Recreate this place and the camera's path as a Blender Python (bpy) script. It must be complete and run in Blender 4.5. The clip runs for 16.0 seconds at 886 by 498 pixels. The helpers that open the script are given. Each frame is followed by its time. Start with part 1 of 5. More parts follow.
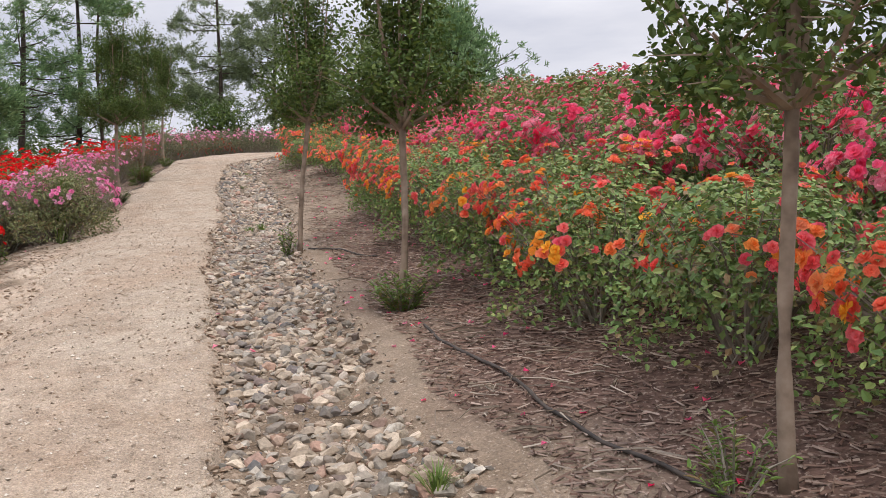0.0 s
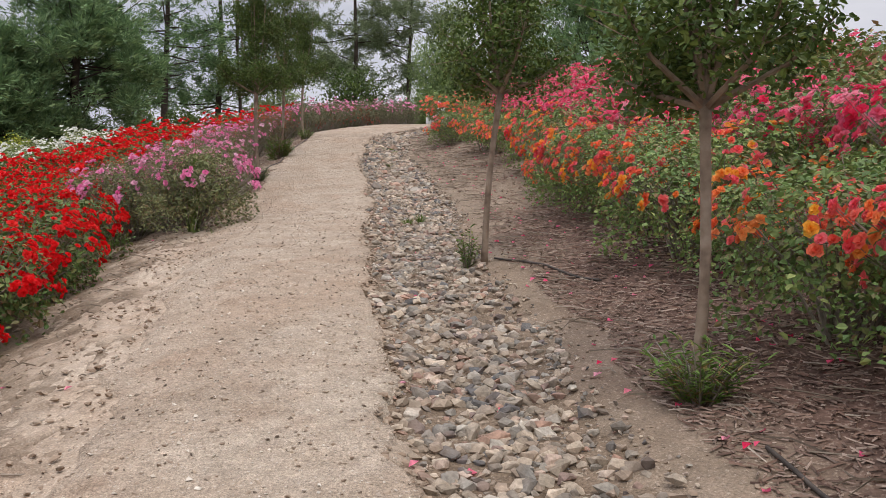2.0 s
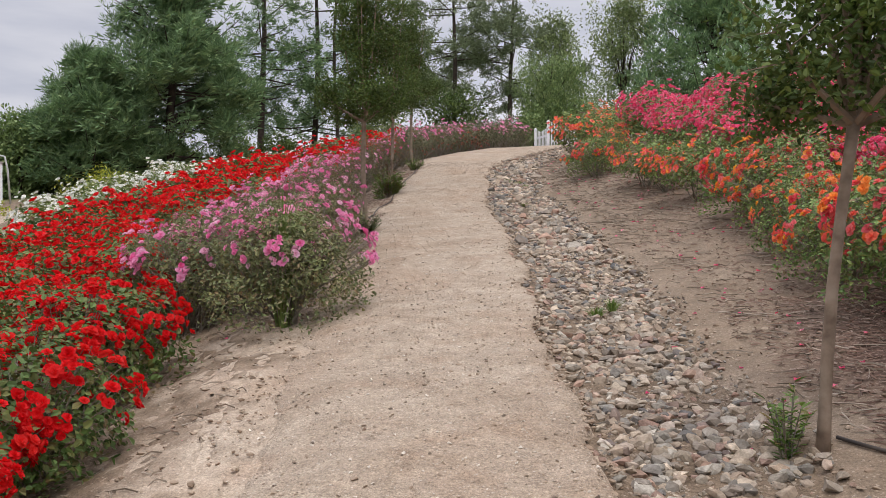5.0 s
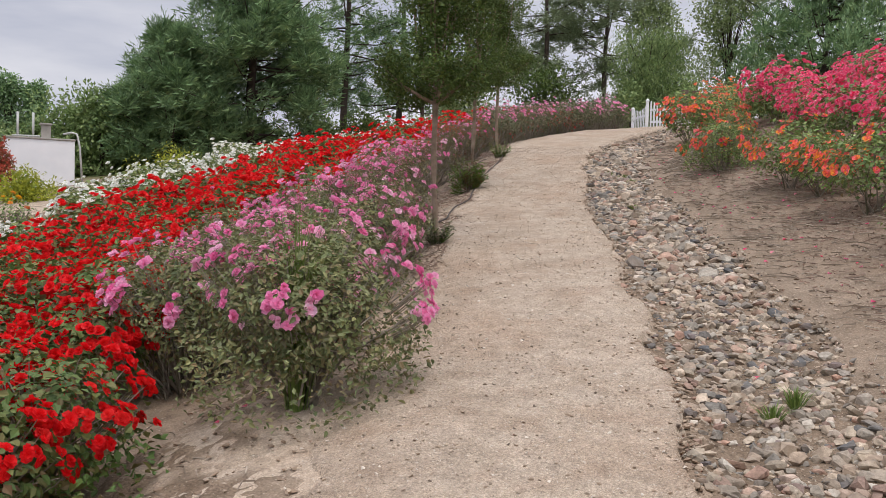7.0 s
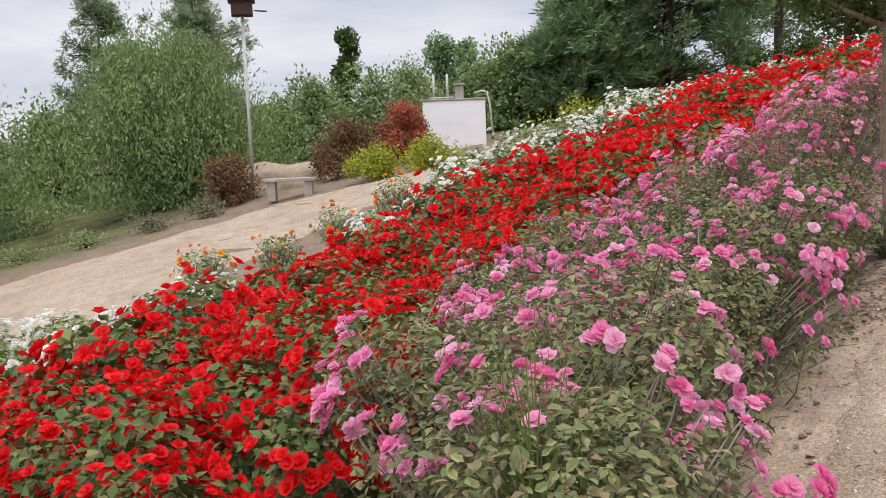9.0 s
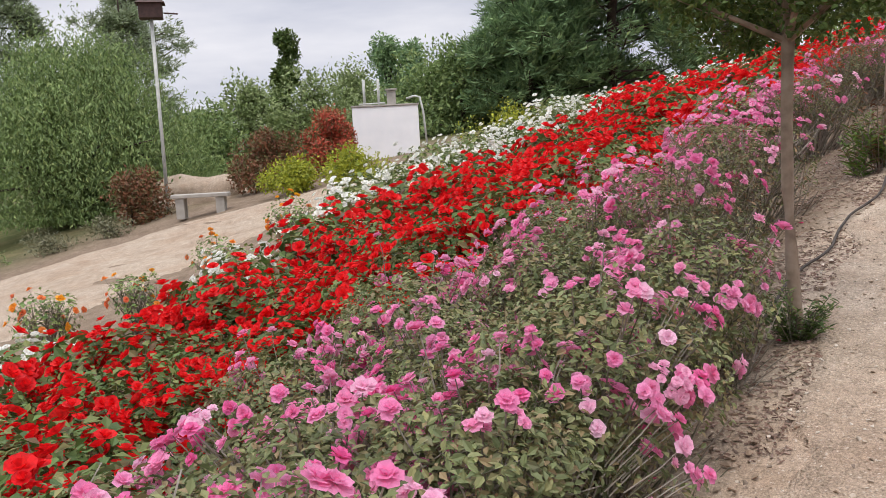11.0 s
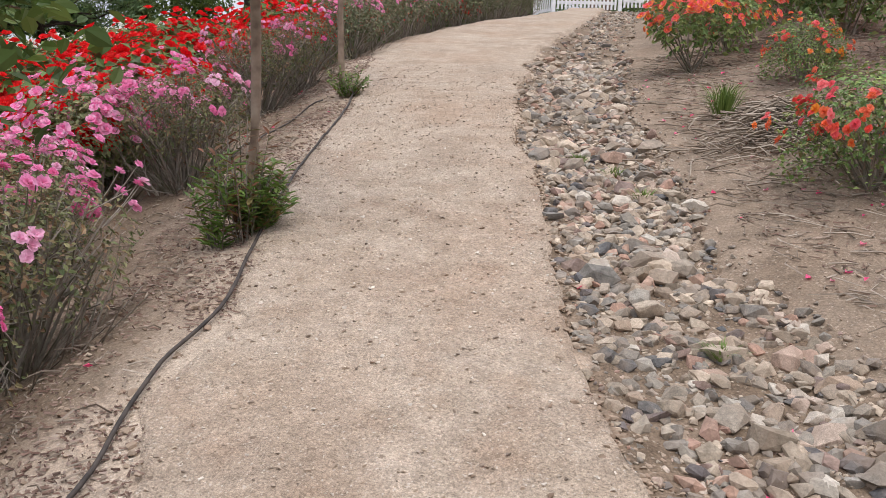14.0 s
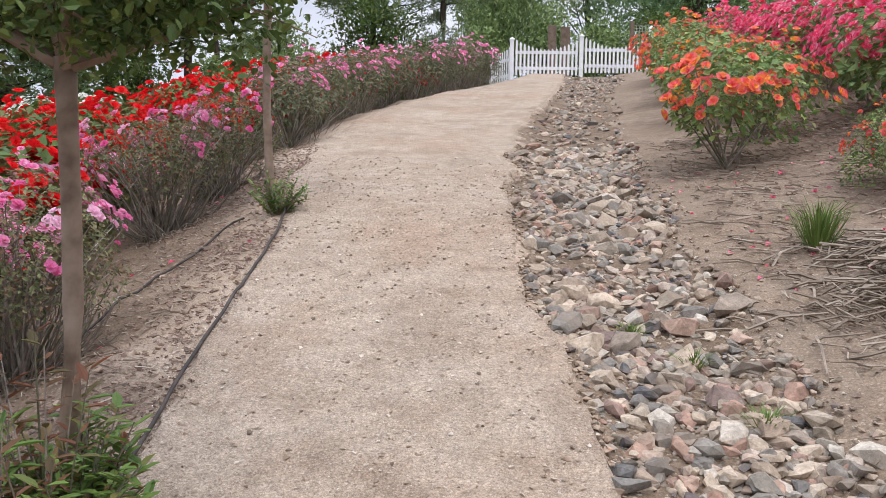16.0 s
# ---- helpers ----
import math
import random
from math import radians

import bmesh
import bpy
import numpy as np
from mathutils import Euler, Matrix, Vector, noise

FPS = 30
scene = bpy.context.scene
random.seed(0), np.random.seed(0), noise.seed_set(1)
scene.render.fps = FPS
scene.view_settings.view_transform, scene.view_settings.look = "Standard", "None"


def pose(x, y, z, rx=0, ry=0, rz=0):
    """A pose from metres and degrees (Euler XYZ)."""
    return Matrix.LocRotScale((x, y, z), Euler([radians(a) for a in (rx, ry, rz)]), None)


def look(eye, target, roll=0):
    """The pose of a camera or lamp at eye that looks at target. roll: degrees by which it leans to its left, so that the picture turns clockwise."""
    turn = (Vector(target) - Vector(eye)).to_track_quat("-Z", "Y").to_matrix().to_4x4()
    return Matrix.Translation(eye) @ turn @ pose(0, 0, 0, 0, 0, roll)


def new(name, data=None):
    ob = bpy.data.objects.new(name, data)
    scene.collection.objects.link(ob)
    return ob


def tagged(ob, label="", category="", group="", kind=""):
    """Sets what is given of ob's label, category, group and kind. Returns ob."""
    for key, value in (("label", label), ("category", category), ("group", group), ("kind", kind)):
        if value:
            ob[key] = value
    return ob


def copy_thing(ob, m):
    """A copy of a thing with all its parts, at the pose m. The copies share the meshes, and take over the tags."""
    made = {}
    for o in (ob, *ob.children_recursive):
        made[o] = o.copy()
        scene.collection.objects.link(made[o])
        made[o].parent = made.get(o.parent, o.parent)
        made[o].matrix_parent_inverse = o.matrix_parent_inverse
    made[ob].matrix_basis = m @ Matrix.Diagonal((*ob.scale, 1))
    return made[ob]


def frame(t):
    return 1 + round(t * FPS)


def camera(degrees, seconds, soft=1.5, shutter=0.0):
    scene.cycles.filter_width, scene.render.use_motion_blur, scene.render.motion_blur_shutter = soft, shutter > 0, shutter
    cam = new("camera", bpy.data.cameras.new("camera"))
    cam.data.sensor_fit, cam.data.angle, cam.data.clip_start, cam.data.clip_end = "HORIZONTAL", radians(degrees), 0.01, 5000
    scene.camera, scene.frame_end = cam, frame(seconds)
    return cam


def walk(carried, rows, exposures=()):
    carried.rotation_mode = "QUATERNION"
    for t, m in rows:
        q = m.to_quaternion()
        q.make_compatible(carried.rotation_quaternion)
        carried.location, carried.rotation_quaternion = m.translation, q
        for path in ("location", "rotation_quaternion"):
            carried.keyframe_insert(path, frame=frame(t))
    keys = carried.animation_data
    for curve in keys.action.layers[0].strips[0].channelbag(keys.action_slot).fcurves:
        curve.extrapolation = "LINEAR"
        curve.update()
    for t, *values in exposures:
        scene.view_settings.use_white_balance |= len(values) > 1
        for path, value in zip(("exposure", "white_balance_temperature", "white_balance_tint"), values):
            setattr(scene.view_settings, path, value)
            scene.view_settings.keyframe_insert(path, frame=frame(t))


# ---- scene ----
import collections

cam = camera(54.9, 16.0, soft=0.5)

PATH = [
    (0, (0.188, 0.507, 0.955), (0.221, 2.506, 0.953), -1.1),
    (0.5, (0.026, 0.941, 1.022), (0.013, 2.941, 0.999), -1.1),
    (1, (-0.192, 1.423, 1.095), (-0.411, 3.411, 1.057), 0.1),
    (1.5, (-0.377, 1.884, 1.19), (-0.604, 3.871, 1.157), 0.1),
    (2, (-0.537, 2.389, 1.248), (-0.79, 4.372, 1.181), 0.7),
    (2.5, (-0.746, 2.9, 1.333), (-1.078, 4.87, 1.247), 0.5),
    (3, (-0.886, 3.399, 1.418), (-1.225, 5.37, 1.388), 0.5),
    (3.5, (-1.127, 3.861, 1.517), (-1.564, 5.813, 1.499), 0.4),
    (4, (-1.348, 4.289, 1.607), (-1.835, 6.229, 1.597), -0.4),
    (6.5, (-2.006, 6.466, 1.959), (-2.469, 8.411, 1.883), 2.6),
    (7, (-2.161, 7.041, 2.065), (-2.819, 8.928, 1.98), 1.4),
    (7.5, (-2.408, 7.616, 2.165), (-3.319, 9.391, 2.02), 1.3),
    (8, (-2.587, 8.136, 2.328), (-3.794, 9.722, 2.166), 0.5),
    (8.2, (-2.721, 8.529, 2.356), (-4.074, 9.993, 2.195), -0.3),
    (10.3, (-3.016, 9.809, 2.662), (-4.526, 11.095, 2.405), -3.1),
    (10.5, (-3.044, 10.033, 2.674), (-4.539, 11.34, 2.434), -3.0),
    (11, (-3.272, 10.784, 2.678), (-4.689, 12.176, 2.443), -3.0),
    (11.5, (-3.283, 11.336, 2.729), (-4.357, 13.004, 2.478), -0.9),
    (12, (-3.378, 11.809, 2.804), (-4.407, 13.506, 2.556), -0.8),
    (12.5, (-3.465, 12.261, 2.904), (-4.272, 14.072, 2.639), -0.1),
    (13, (-3.54, 12.756, 2.995), (-4.234, 14.614, 2.738), 0.4),
    (13.5, (-3.664, 13.229, 3.039), (-4.323, 15.096, 2.756), 0.5),
    (14, (-3.74, 13.655, 3.107), (-4.115, 15.584, 2.736), 1.4),
    (14.5, (-3.895, 14.156, 3.149), (-4.252, 16.081, 2.743), 1.3),
    (15, (-4.037, 14.676, 3.243), (-4.363, 16.602, 2.814), -0.2),
    (15.5, (-4.123, 15.165, 3.343), (-4.434, 17.114, 3.019), 0.4),
    (16, (-4.245, 15.674, 3.425), (-4.517, 17.641, 3.192), 0.5),
]
walk(cam, [(t, look(eye, target, roll)) for t, eye, target, roll in PATH],
     [(0, 0.06, 7000, 10), (0.6, 0.07, 7000, 10), (1.0, -0.1, 7000, 10), (2.0, -0.16, 7000, 10), (2.9, 0.0, 7000, 10), (3.3, 0.0, 7000, 10), (4.0, -0.16, 7000, 10), (6.5, -0.14, 6950, 10), (7.5, -0.1, 6950, 10), (8.2, 0.03, 7000, 10), (10.8, 0.06, 7000, 10), (12.5, 0.02, 7000, 10), (13.6, 0.02, 6950, 10), (14.5, 0.08, 6650, 10), (16, 0.12, 6550, 10)])

# ---- light: an overcast sky, bright overhead, with a soft high sun ----
world = bpy.data.worlds.new("overcast")
scene.world = world
world.use_nodes = True
wn, wl = world.node_tree.nodes, world.node_tree.links
wn.clear()
w_out, w_bg = wn.new("ShaderNodeOutputWorld"), wn.new("ShaderNodeBackground")
w_sky = wn.new("ShaderNodeTexSky")
w_sky.sky_type, w_sky.sun_disc = "NISHITA", False
w_sky.sun_elevation, w_sky.sun_rotation = radians(58), radians(200)
w_dim = wn.new("ShaderNodeMix")
w_dim.data_type, w_dim.blend_type = "RGBA", "MULTIPLY"
w_dim.inputs[0].default_value = 1.0
w_dim.inputs[7].default_value = (0.08, 0.08, 0.08, 1)
wl.new(w_sky.outputs[0], w_dim.inputs[6])
w_tc, w_map = wn.new("ShaderNodeTexCoord"), wn.new("ShaderNodeMapping")
w_map.inputs["Scale"].default_value = (1.2, 1.2, 5.5)
wl.new(w_tc.outputs["Generated"], w_map.inputs[0])
w_noise = wn.new("ShaderNodeTexNoise")
w_noise.inputs["Scale"].default_value, w_noise.inputs["Detail"].default_value = 1.7, 6.0
w_noise.inputs["Roughness"].default_value = 0.55
wl.new(w_map.outputs[0], w_noise.inputs["Vector"])
w_ramp = wn.new("ShaderNodeValToRGB")
w_ramp.color_ramp.elements[0].position, w_ramp.color_ramp.elements[0].color = 0.34, (0.50, 0.545, 0.70, 1)
w_ramp.color_ramp.elements[1].position, w_ramp.color_ramp.elements[1].color = 0.66, (0.84, 0.865, 0.98, 1)
wl.new(w_noise.outputs["Fac"], w_ramp.inputs[0])
w_xyz = wn.new("ShaderNodeSeparateXYZ")
wl.new(w_tc.outputs["Generated"], w_xyz.inputs[0])
w_up = wn.new("ShaderNodeMapRange")
w_up.inputs["From Min"].default_value, w_up.inputs["From Max"].default_value = 0.25, 1.0
w_up.inputs["To Min"].default_value, w_up.inputs["To Max"].default_value = 1.05, 3.1
wl.new(w_xyz.outputs["Z"], w_up.inputs["Value"])
w_gain = wn.new("ShaderNodeVectorMath")
w_gain.operation = "SCALE"
wl.new(w_ramp.outputs[0], w_gain.inputs[0])
wl.new(w_up.outputs[0], w_gain.inputs["Scale"])
w_mix = wn.new("ShaderNodeMix")
w_mix.data_type = "RGBA"
w_mix.inputs[0].default_value = 0.92
wl.new(w_dim.outputs[2], w_mix.inputs[6])
wl.new(w_gain.outputs[0], w_mix.inputs[7])
wl.new(w_mix.outputs[2], w_bg.inputs[0])
w_bg.inputs[1].default_value = 1.0
wl.new(w_bg.outputs[0], w_out.inputs[0])

sun = new("sun", bpy.data.lights.new("sun", "SUN"))
sun.data.energy, sun.data.angle, sun.data.color = 1.3, radians(25), (1.0, 0.96, 0.9)
sun.matrix_world = look((0, 0, 30), (0 - 6, 30 - 20, 0))


# ---- materials ----
def material(name, colours, rough=0.8, scale=8.0, detail=6.0, bump=0.3, bump_scale=None, distance=0.01, by="noise", spec=0.3, sheer=0.0, extra=None):
    """A surface whose colour wanders over a ramp: by noise, by piece (island) or by object, with fine noise on top."""
    m = bpy.data.materials.new(name)
    m.use_nodes = True
    n, l = m.node_tree.nodes, m.node_tree.links
    b = n["Principled BSDF"]
    b.inputs["Roughness"].default_value = rough
    b.inputs["Specular IOR Level"].default_value = spec
    tc = n.new("ShaderNodeTexCoord")
    nz = n.new("ShaderNodeTexNoise")
    nz.inputs["Scale"].default_value, nz.inputs["Detail"].default_value = scale, detail
    l.new(tc.outputs["Object"], nz.inputs["Vector"])
    ramp = n.new("ShaderNodeValToRGB")
    e = ramp.color_ramp.elements
    while len(e) < len(colours):
        e.new(0.5)
    for k, c in enumerate(colours):
        lo, hi = (0.3, 0.7) if by == "noise" else (0.0, 1.0)
        e[k].position, e[k].color = lo + (hi - lo) * k / max(1, len(colours) - 1), (*c, 1)
    if by == "noise":
        l.new(nz.outputs["Fac"], ramp.inputs[0])
        col = ramp.outputs[0]
    else:
        src = n.new("ShaderNodeNewGeometry").outputs["Random Per Island"] if by == "island" else n.new("ShaderNodeObjectInfo").outputs["Random"]
        l.new(src, ramp.inputs[0])
        var = n.new("ShaderNodeMapRange")
        var.inputs["From Min"].default_value, var.inputs["From Max"].default_value = 0.3, 0.7
        var.inputs["To Min"].default_value, var.inputs["To Max"].default_value = 0.72, 1.22
        l.new(nz.outputs["Fac"], var.inputs["Value"])
        mul = n.new("ShaderNodeVectorMath")
        mul.operation = "SCALE"
        l.new(ramp.outputs[0], mul.inputs[0])
        l.new(var.outputs[0], mul.inputs["Scale"])
        col = mul.outputs[0]
    if extra:
        col = extra(n, l, tc, col)
    l.new(col, b.inputs["Base Color"])
    if bump:
        bz = n.new("ShaderNodeTexNoise")
        bz.inputs["Scale"].default_value, bz.inputs["Detail"].default_value = bump_scale or scale * 4, 5.0
        l.new(tc.outputs["Object"], bz.inputs["Vector"])
        bp = n.new("ShaderNodeBump")
        bp.inputs["Strength"].default_value, bp.inputs["Distance"].default_value = bump, distance
        l.new(bz.outputs["Fac"], bp.inputs["Height"])
        l.new(bp.outputs[0], b.inputs["Normal"])
    if sheer:
        tr, mx = n.new("ShaderNodeBsdfTranslucent"), n.new("ShaderNodeMixShader")
        l.new(col, tr.inputs[0])
        mx.inputs[0].default_value = sheer
        l.new(b.outputs[0], mx.inputs[1])
        l.new(tr.outputs[0], mx.inputs[2])
        l.new(mx.outputs[0], n["Material Output"].inputs[0])
    return m


def overlay(n, l, tc, col, colour, scale, low, high, amount=1.0):
    """Lays a second colour over the first in noise patches."""
    z, mr, mx = n.new("ShaderNodeTexNoise"), n.new("ShaderNodeMapRange"), n.new("ShaderNodeMix")
    z.inputs["Scale"].default_value, z.inputs["Detail"].default_value = scale, 5.0
    l.new(tc.outputs["Object"], z.inputs["Vector"])
    mr.inputs["From Min"].default_value, mr.inputs["From Max"].default_value, mr.inputs["To Max"].default_value = low, high, amount
    l.new(z.outputs["Fac"], mr.inputs["Value"])
    mx.data_type = "RGBA"
    l.new(mr.outputs[0], mx.inputs[0])
    l.new(col, mx.inputs[6])
    mx.inputs[7].default_value = (*colour, 1)
    return mx.outputs[2]


SAND_DARK, SAND, SAND_PALE = (0.295, 0.224, 0.164), (0.388, 0.306, 0.228), (0.462, 0.377, 0.294)
SOIL, SOIL_PALE, MULCH, MULCH_DARK = (0.14, 0.10, 0.068), (0.222, 0.165, 0.118), (0.16, 0.10, 0.078), (0.075, 0.046, 0.037)


def grain(n, l, tc, col, scale, low, high):
    """Multiplies a colour by fine noise between low and high."""
    z, mr, sc = n.new("ShaderNodeTexNoise"), n.new("ShaderNodeMapRange"), n.new("ShaderNodeVectorMath")
    z.inputs["Scale"].default_value, z.inputs["Detail"].default_value, z.inputs["Roughness"].default_value = scale, 4.0, 0.7
    l.new(tc.outputs["Object"], z.inputs["Vector"])
    mr.inputs["From Min"].default_value, mr.inputs["From Max"].default_value = 0.3, 0.7
    mr.inputs["To Min"].default_value, mr.inputs["To Max"].default_value = low, high
    l.new(z.outputs["Fac"], mr.inputs["Value"])
    sc.operation = "SCALE"
    l.new(col, sc.inputs[0])
    l.new(mr.outputs[0], sc.inputs["Scale"])
    return sc.outputs[0]


def sand_extra(n, l, tc, col):
    col = overlay(n, l, tc, col, (0.375, 0.262, 0.182), 0.8, 0.45, 0.7, 0.6)
    col = overlay(n, l, tc, col, (0.47, 0.395, 0.31), 1.1, 0.52, 0.72, 0.55)
    col = overlay(n, l, tc, col, SAND_DARK, 1.7, 0.5, 0.72, 0.6)
    col = overlay(n, l, tc, col, (0.31, 0.20, 0.132), 2.7, 0.54, 0.74, 0.42)
    col = overlay(n, l, tc, col, (0.235, 0.165, 0.118), 4.2, 0.6, 0.7, 0.3)
    col = grain(n, l, tc, col, 260.0, 0.62, 1.38)
    col = grain(n, l, tc, col, 120.0, 0.62, 1.38)
    col = grain(n, l, tc, col, 11.0, 0.82, 1.14)
    col = grain(n, l, tc, col, 45.0, 0.8, 1.18)
    col = overlay(n, l, tc, col, (0.60, 0.53, 0.45), 85.0, 0.62, 0.68, 0.7)
    col = overlay(n, l, tc, col, (0.13, 0.09, 0.065), 70.0, 0.655, 0.71, 0.6)
    return overlay(n, l, tc, col, (0.15, 0.105, 0.075), 22.0, 0.69, 0.73, 0.7)


def ground_extra(n, l, tc, col):
    at = n.new("ShaderNodeAttribute")
    at.attribute_name = "zone"
    sep = n.new("ShaderNodeSeparateColor")
    l.new(at.outputs["Color"], sep.inputs[0])

    def lay(col, fac, other):
        mx = n.new("ShaderNodeMix")
        mx.data_type = "RGBA"
        l.new(fac, mx.inputs[0])
        l.new(col, mx.inputs[6])
        l.new(other, mx.inputs[7])
        return mx.outputs[2]

    def tone(a, b, scale):
        z, r = n.new("ShaderNodeTexNoise"), n.new("ShaderNodeValToRGB")
        z.inputs["Scale"].default_value, z.inputs["Detail"].default_value = scale, 6.0
        l.new(tc.outputs["Object"], z.inputs["Vector"])
        r.color_ramp.elements[0].position, r.color_ramp.elements[0].color = 0.35, (*a, 1)
        r.color_ramp.elements[1].position, r.color_ramp.elements[1].color = 0.65, (*b, 1)
        l.new(z.outputs["Fac"], r.inputs[0])
        return r.outputs[0]
    col = overlay(n, l, tc, grain(n, l, tc, grain(n, l, tc, col, 90.0, 0.5, 1.5), 9.0, 0.75, 1.2), (0.42, 0.35, 0.28), 60.0, 0.62, 0.68, 0.7)
    col = lay(col, sep.outputs["Red"], sand_extra(n, l, tc, tone(SAND, SAND_PALE, 5.0)))
    col = lay(col, sep.outputs["Green"], overlay(n, l, tc, tone(MULCH_DARK, MULCH, 22.0), (0.33, 0.25, 0.20), 60.0, 0.55, 0.66, 0.85))
    return lay(col, sep.outputs["Blue"], tone((0.05, 0.07, 0.02), (0.14, 0.13, 0.06), 1.5))


STONES = ((0.170, 0.156, 0.136), (0.300, 0.265, 0.215), (0.385, 0.290, 0.212), (0.205, 0.190, 0.166), (0.520, 0.465, 0.385), (0.400, 0.245, 0.178), (0.105, 0.107, 0.110), (0.330, 0.278, 0.215), (0.560, 0.455, 0.345), (0.250, 0.208, 0.156), (0.440, 0.350, 0.262))
M = {
    "sand": material("packed_sand", (SAND, SAND_PALE), 0.95, 5.0, bump=0.9, bump_scale=60, distance=0.025, extra=sand_extra, spec=0.1),
    "ground": material("soil", (SOIL, SOIL_PALE), 0.95, 4.0, bump=0.6, bump_scale=40, distance=0.015, extra=ground_extra, spec=0.1),
    "stone": material("creek_stone", STONES, 0.85, 18.0, bump=0.4, by="island", spec=0.2, extra=lambda n, l, tc, c: overlay(n, l, tc, grain(n, l, tc, c, 70.0, 0.72, 1.3), (0.27, 0.20, 0.145), 6.0, 0.45, 0.65, 0.5)),
    "stone_piece": material("creek_stone_piece", STONES, 0.85, 18.0, bump=0.4, by="object", spec=0.2, extra=lambda n, l, tc, c: overlay(n, l, tc, grain(n, l, tc, c, 3.5, 0.72, 1.3), (0.27, 0.20, 0.145), 0.9, 0.45, 0.65, 0.45)),
    "pebble": material("pebble", ((0.24, 0.165, 0.115), (0.48, 0.385, 0.29), (0.36, 0.27, 0.20), (0.68, 0.61, 0.52), (0.42, 0.33, 0.25), (0.14, 0.105, 0.08)), 0.9, 30.0, by="island", bump=0.2),
    "clod": material("soil_clod", ((0.215, 0.15, 0.105), (0.37, 0.285, 0.21), (0.29, 0.21, 0.15), (0.40, 0.32, 0.24)), 0.95, 20.0, by="island", bump=0.5, spec=0.1),
    "chips": material("wood_chip", ((0.12, 0.072, 0.056), (0.26, 0.175, 0.135), (0.19, 0.115, 0.088), (0.40, 0.31, 0.25), (0.10, 0.062, 0.05), (0.30, 0.21, 0.165)), 0.9, 25.0, by="island", bump=0.2, spec=0.1),
    "twig": material("dead_twig", ((0.22, 0.175, 0.13), (0.42, 0.355, 0.285), (0.16, 0.125, 0.095), (0.33, 0.265, 0.205)), 0.9, 20.0, by="island", bump=0.2, spec=0.1),
    "hose": material("black_hose", ((0.035, 0.03, 0.027), (0.09, 0.072, 0.06)), 0.75, 12.0, bump=0.1),
    "bark": material("young_bark", ((0.15, 0.105, 0.075), (0.25, 0.185, 0.135), (0.32, 0.25, 0.19)), 0.85, 14.0, bump=0.4, bump_scale=50, distance=0.004),
    "dark_bark": material("pine_bark", ((0.035, 0.026, 0.022), (0.09, 0.065, 0.05)), 0.9, 6.0, bump=0.6),
    "cane": material("rose_cane", ((0.15, 0.122, 0.095), (0.26, 0.225, 0.185), (0.11, 0.105, 0.06), (0.34, 0.30, 0.255), (0.19, 0.15, 0.11)), 0.8, 20.0, by="island", bump=0),
    "white_paint": material("white_paint", ((0.74, 0.75, 0.76), (0.82, 0.82, 0.82)), 0.55, 6.0, bump=0.1),
    "plaster": material("white_plaster", ((0.80, 0.81, 0.83), (0.88, 0.88, 0.89)), 0.8, 2.0, bump=0.15),
    "pipe": material("galvanised_pipe", ((0.45, 0.46, 0.44), (0.58, 0.58, 0.55)), 0.5, 10.0, bump=0.05),
    "concrete": material("weathered_concrete", ((0.30, 0.28, 0.25), (0.42, 0.39, 0.35)), 0.9, 5.0, bump=0.3),
    "box_wood": material("dark_red_wood", ((0.045, 0.028, 0.026), (0.085, 0.05, 0.045)), 0.8, 9.0, bump=0.3),
    "post_wood": material("weathered_wood", ((0.12, 0.085, 0.065), (0.21, 0.16, 0.12)), 0.9, 10.0, bump=0.4),
    # hill colours greyed and cooled: the haze of distance is painted in
    "hill": material("hazed_hill", ((0.075, 0.10, 0.085), (0.13, 0.15, 0.13)), 1.0, 0.05, bump=0, spec=0.0),
}


def leaf_mat(name, *colours, rough=0.55, sheer=0.22):
    M[name] = material(name, colours, rough, 3.0, 3.0, bump=0, by="island", spec=0.35, sheer=sheer)


leaf_mat("leaf_red", (0.058, 0.105, 0.030), (0.125, 0.205, 0.052), (0.088, 0.150, 0.040), (0.200, 0.230, 0.070), (0.150, 0.085, 0.045))
leaf_mat("leaf_pink", (0.090, 0.118, 0.050), (0.205, 0.240, 0.098), (0.150, 0.175, 0.076), (0.310, 0.305, 0.130), (0.180, 0.215, 0.092), (0.300, 0.220, 0.115), (0.130, 0.152, 0.076))
leaf_mat("leaf_dull", (0.090, 0.115, 0.059), (0.172, 0.209, 0.101), (0.131, 0.151, 0.082), (0.230, 0.205, 0.115), (0.197, 0.151, 0.090))
leaf_mat("leaf_thin", (0.085, 0.115, 0.045), (0.180, 0.200, 0.080), (0.120, 0.140, 0.058), (0.300, 0.270, 0.130), (0.150, 0.185, 0.070), (0.330, 0.220, 0.120), (0.200, 0.110, 0.065), (0.110, 0.135, 0.060))
leaf_mat("leaf_orange", (0.096, 0.172, 0.056), (0.215, 0.335, 0.098), (0.150, 0.245, 0.076), (0.340, 0.400, 0.130), (0.125, 0.205, 0.070), (0.290, 0.190, 0.098))
leaf_mat("leaf_hot", (0.076, 0.138, 0.044), (0.178, 0.270, 0.080), (0.128, 0.200, 0.063), (0.300, 0.330, 0.115))
leaf_mat("leaf_hill", (0.071, 0.112, 0.031), (0.182, 0.244, 0.064), (0.121, 0.160, 0.048), (0.304, 0.263, 0.095), (0.264, 0.150, 0.071))
leaf_mat("leaf_white", (0.080, 0.123, 0.035), (0.178, 0.231, 0.070), (0.285, 0.297, 0.112))
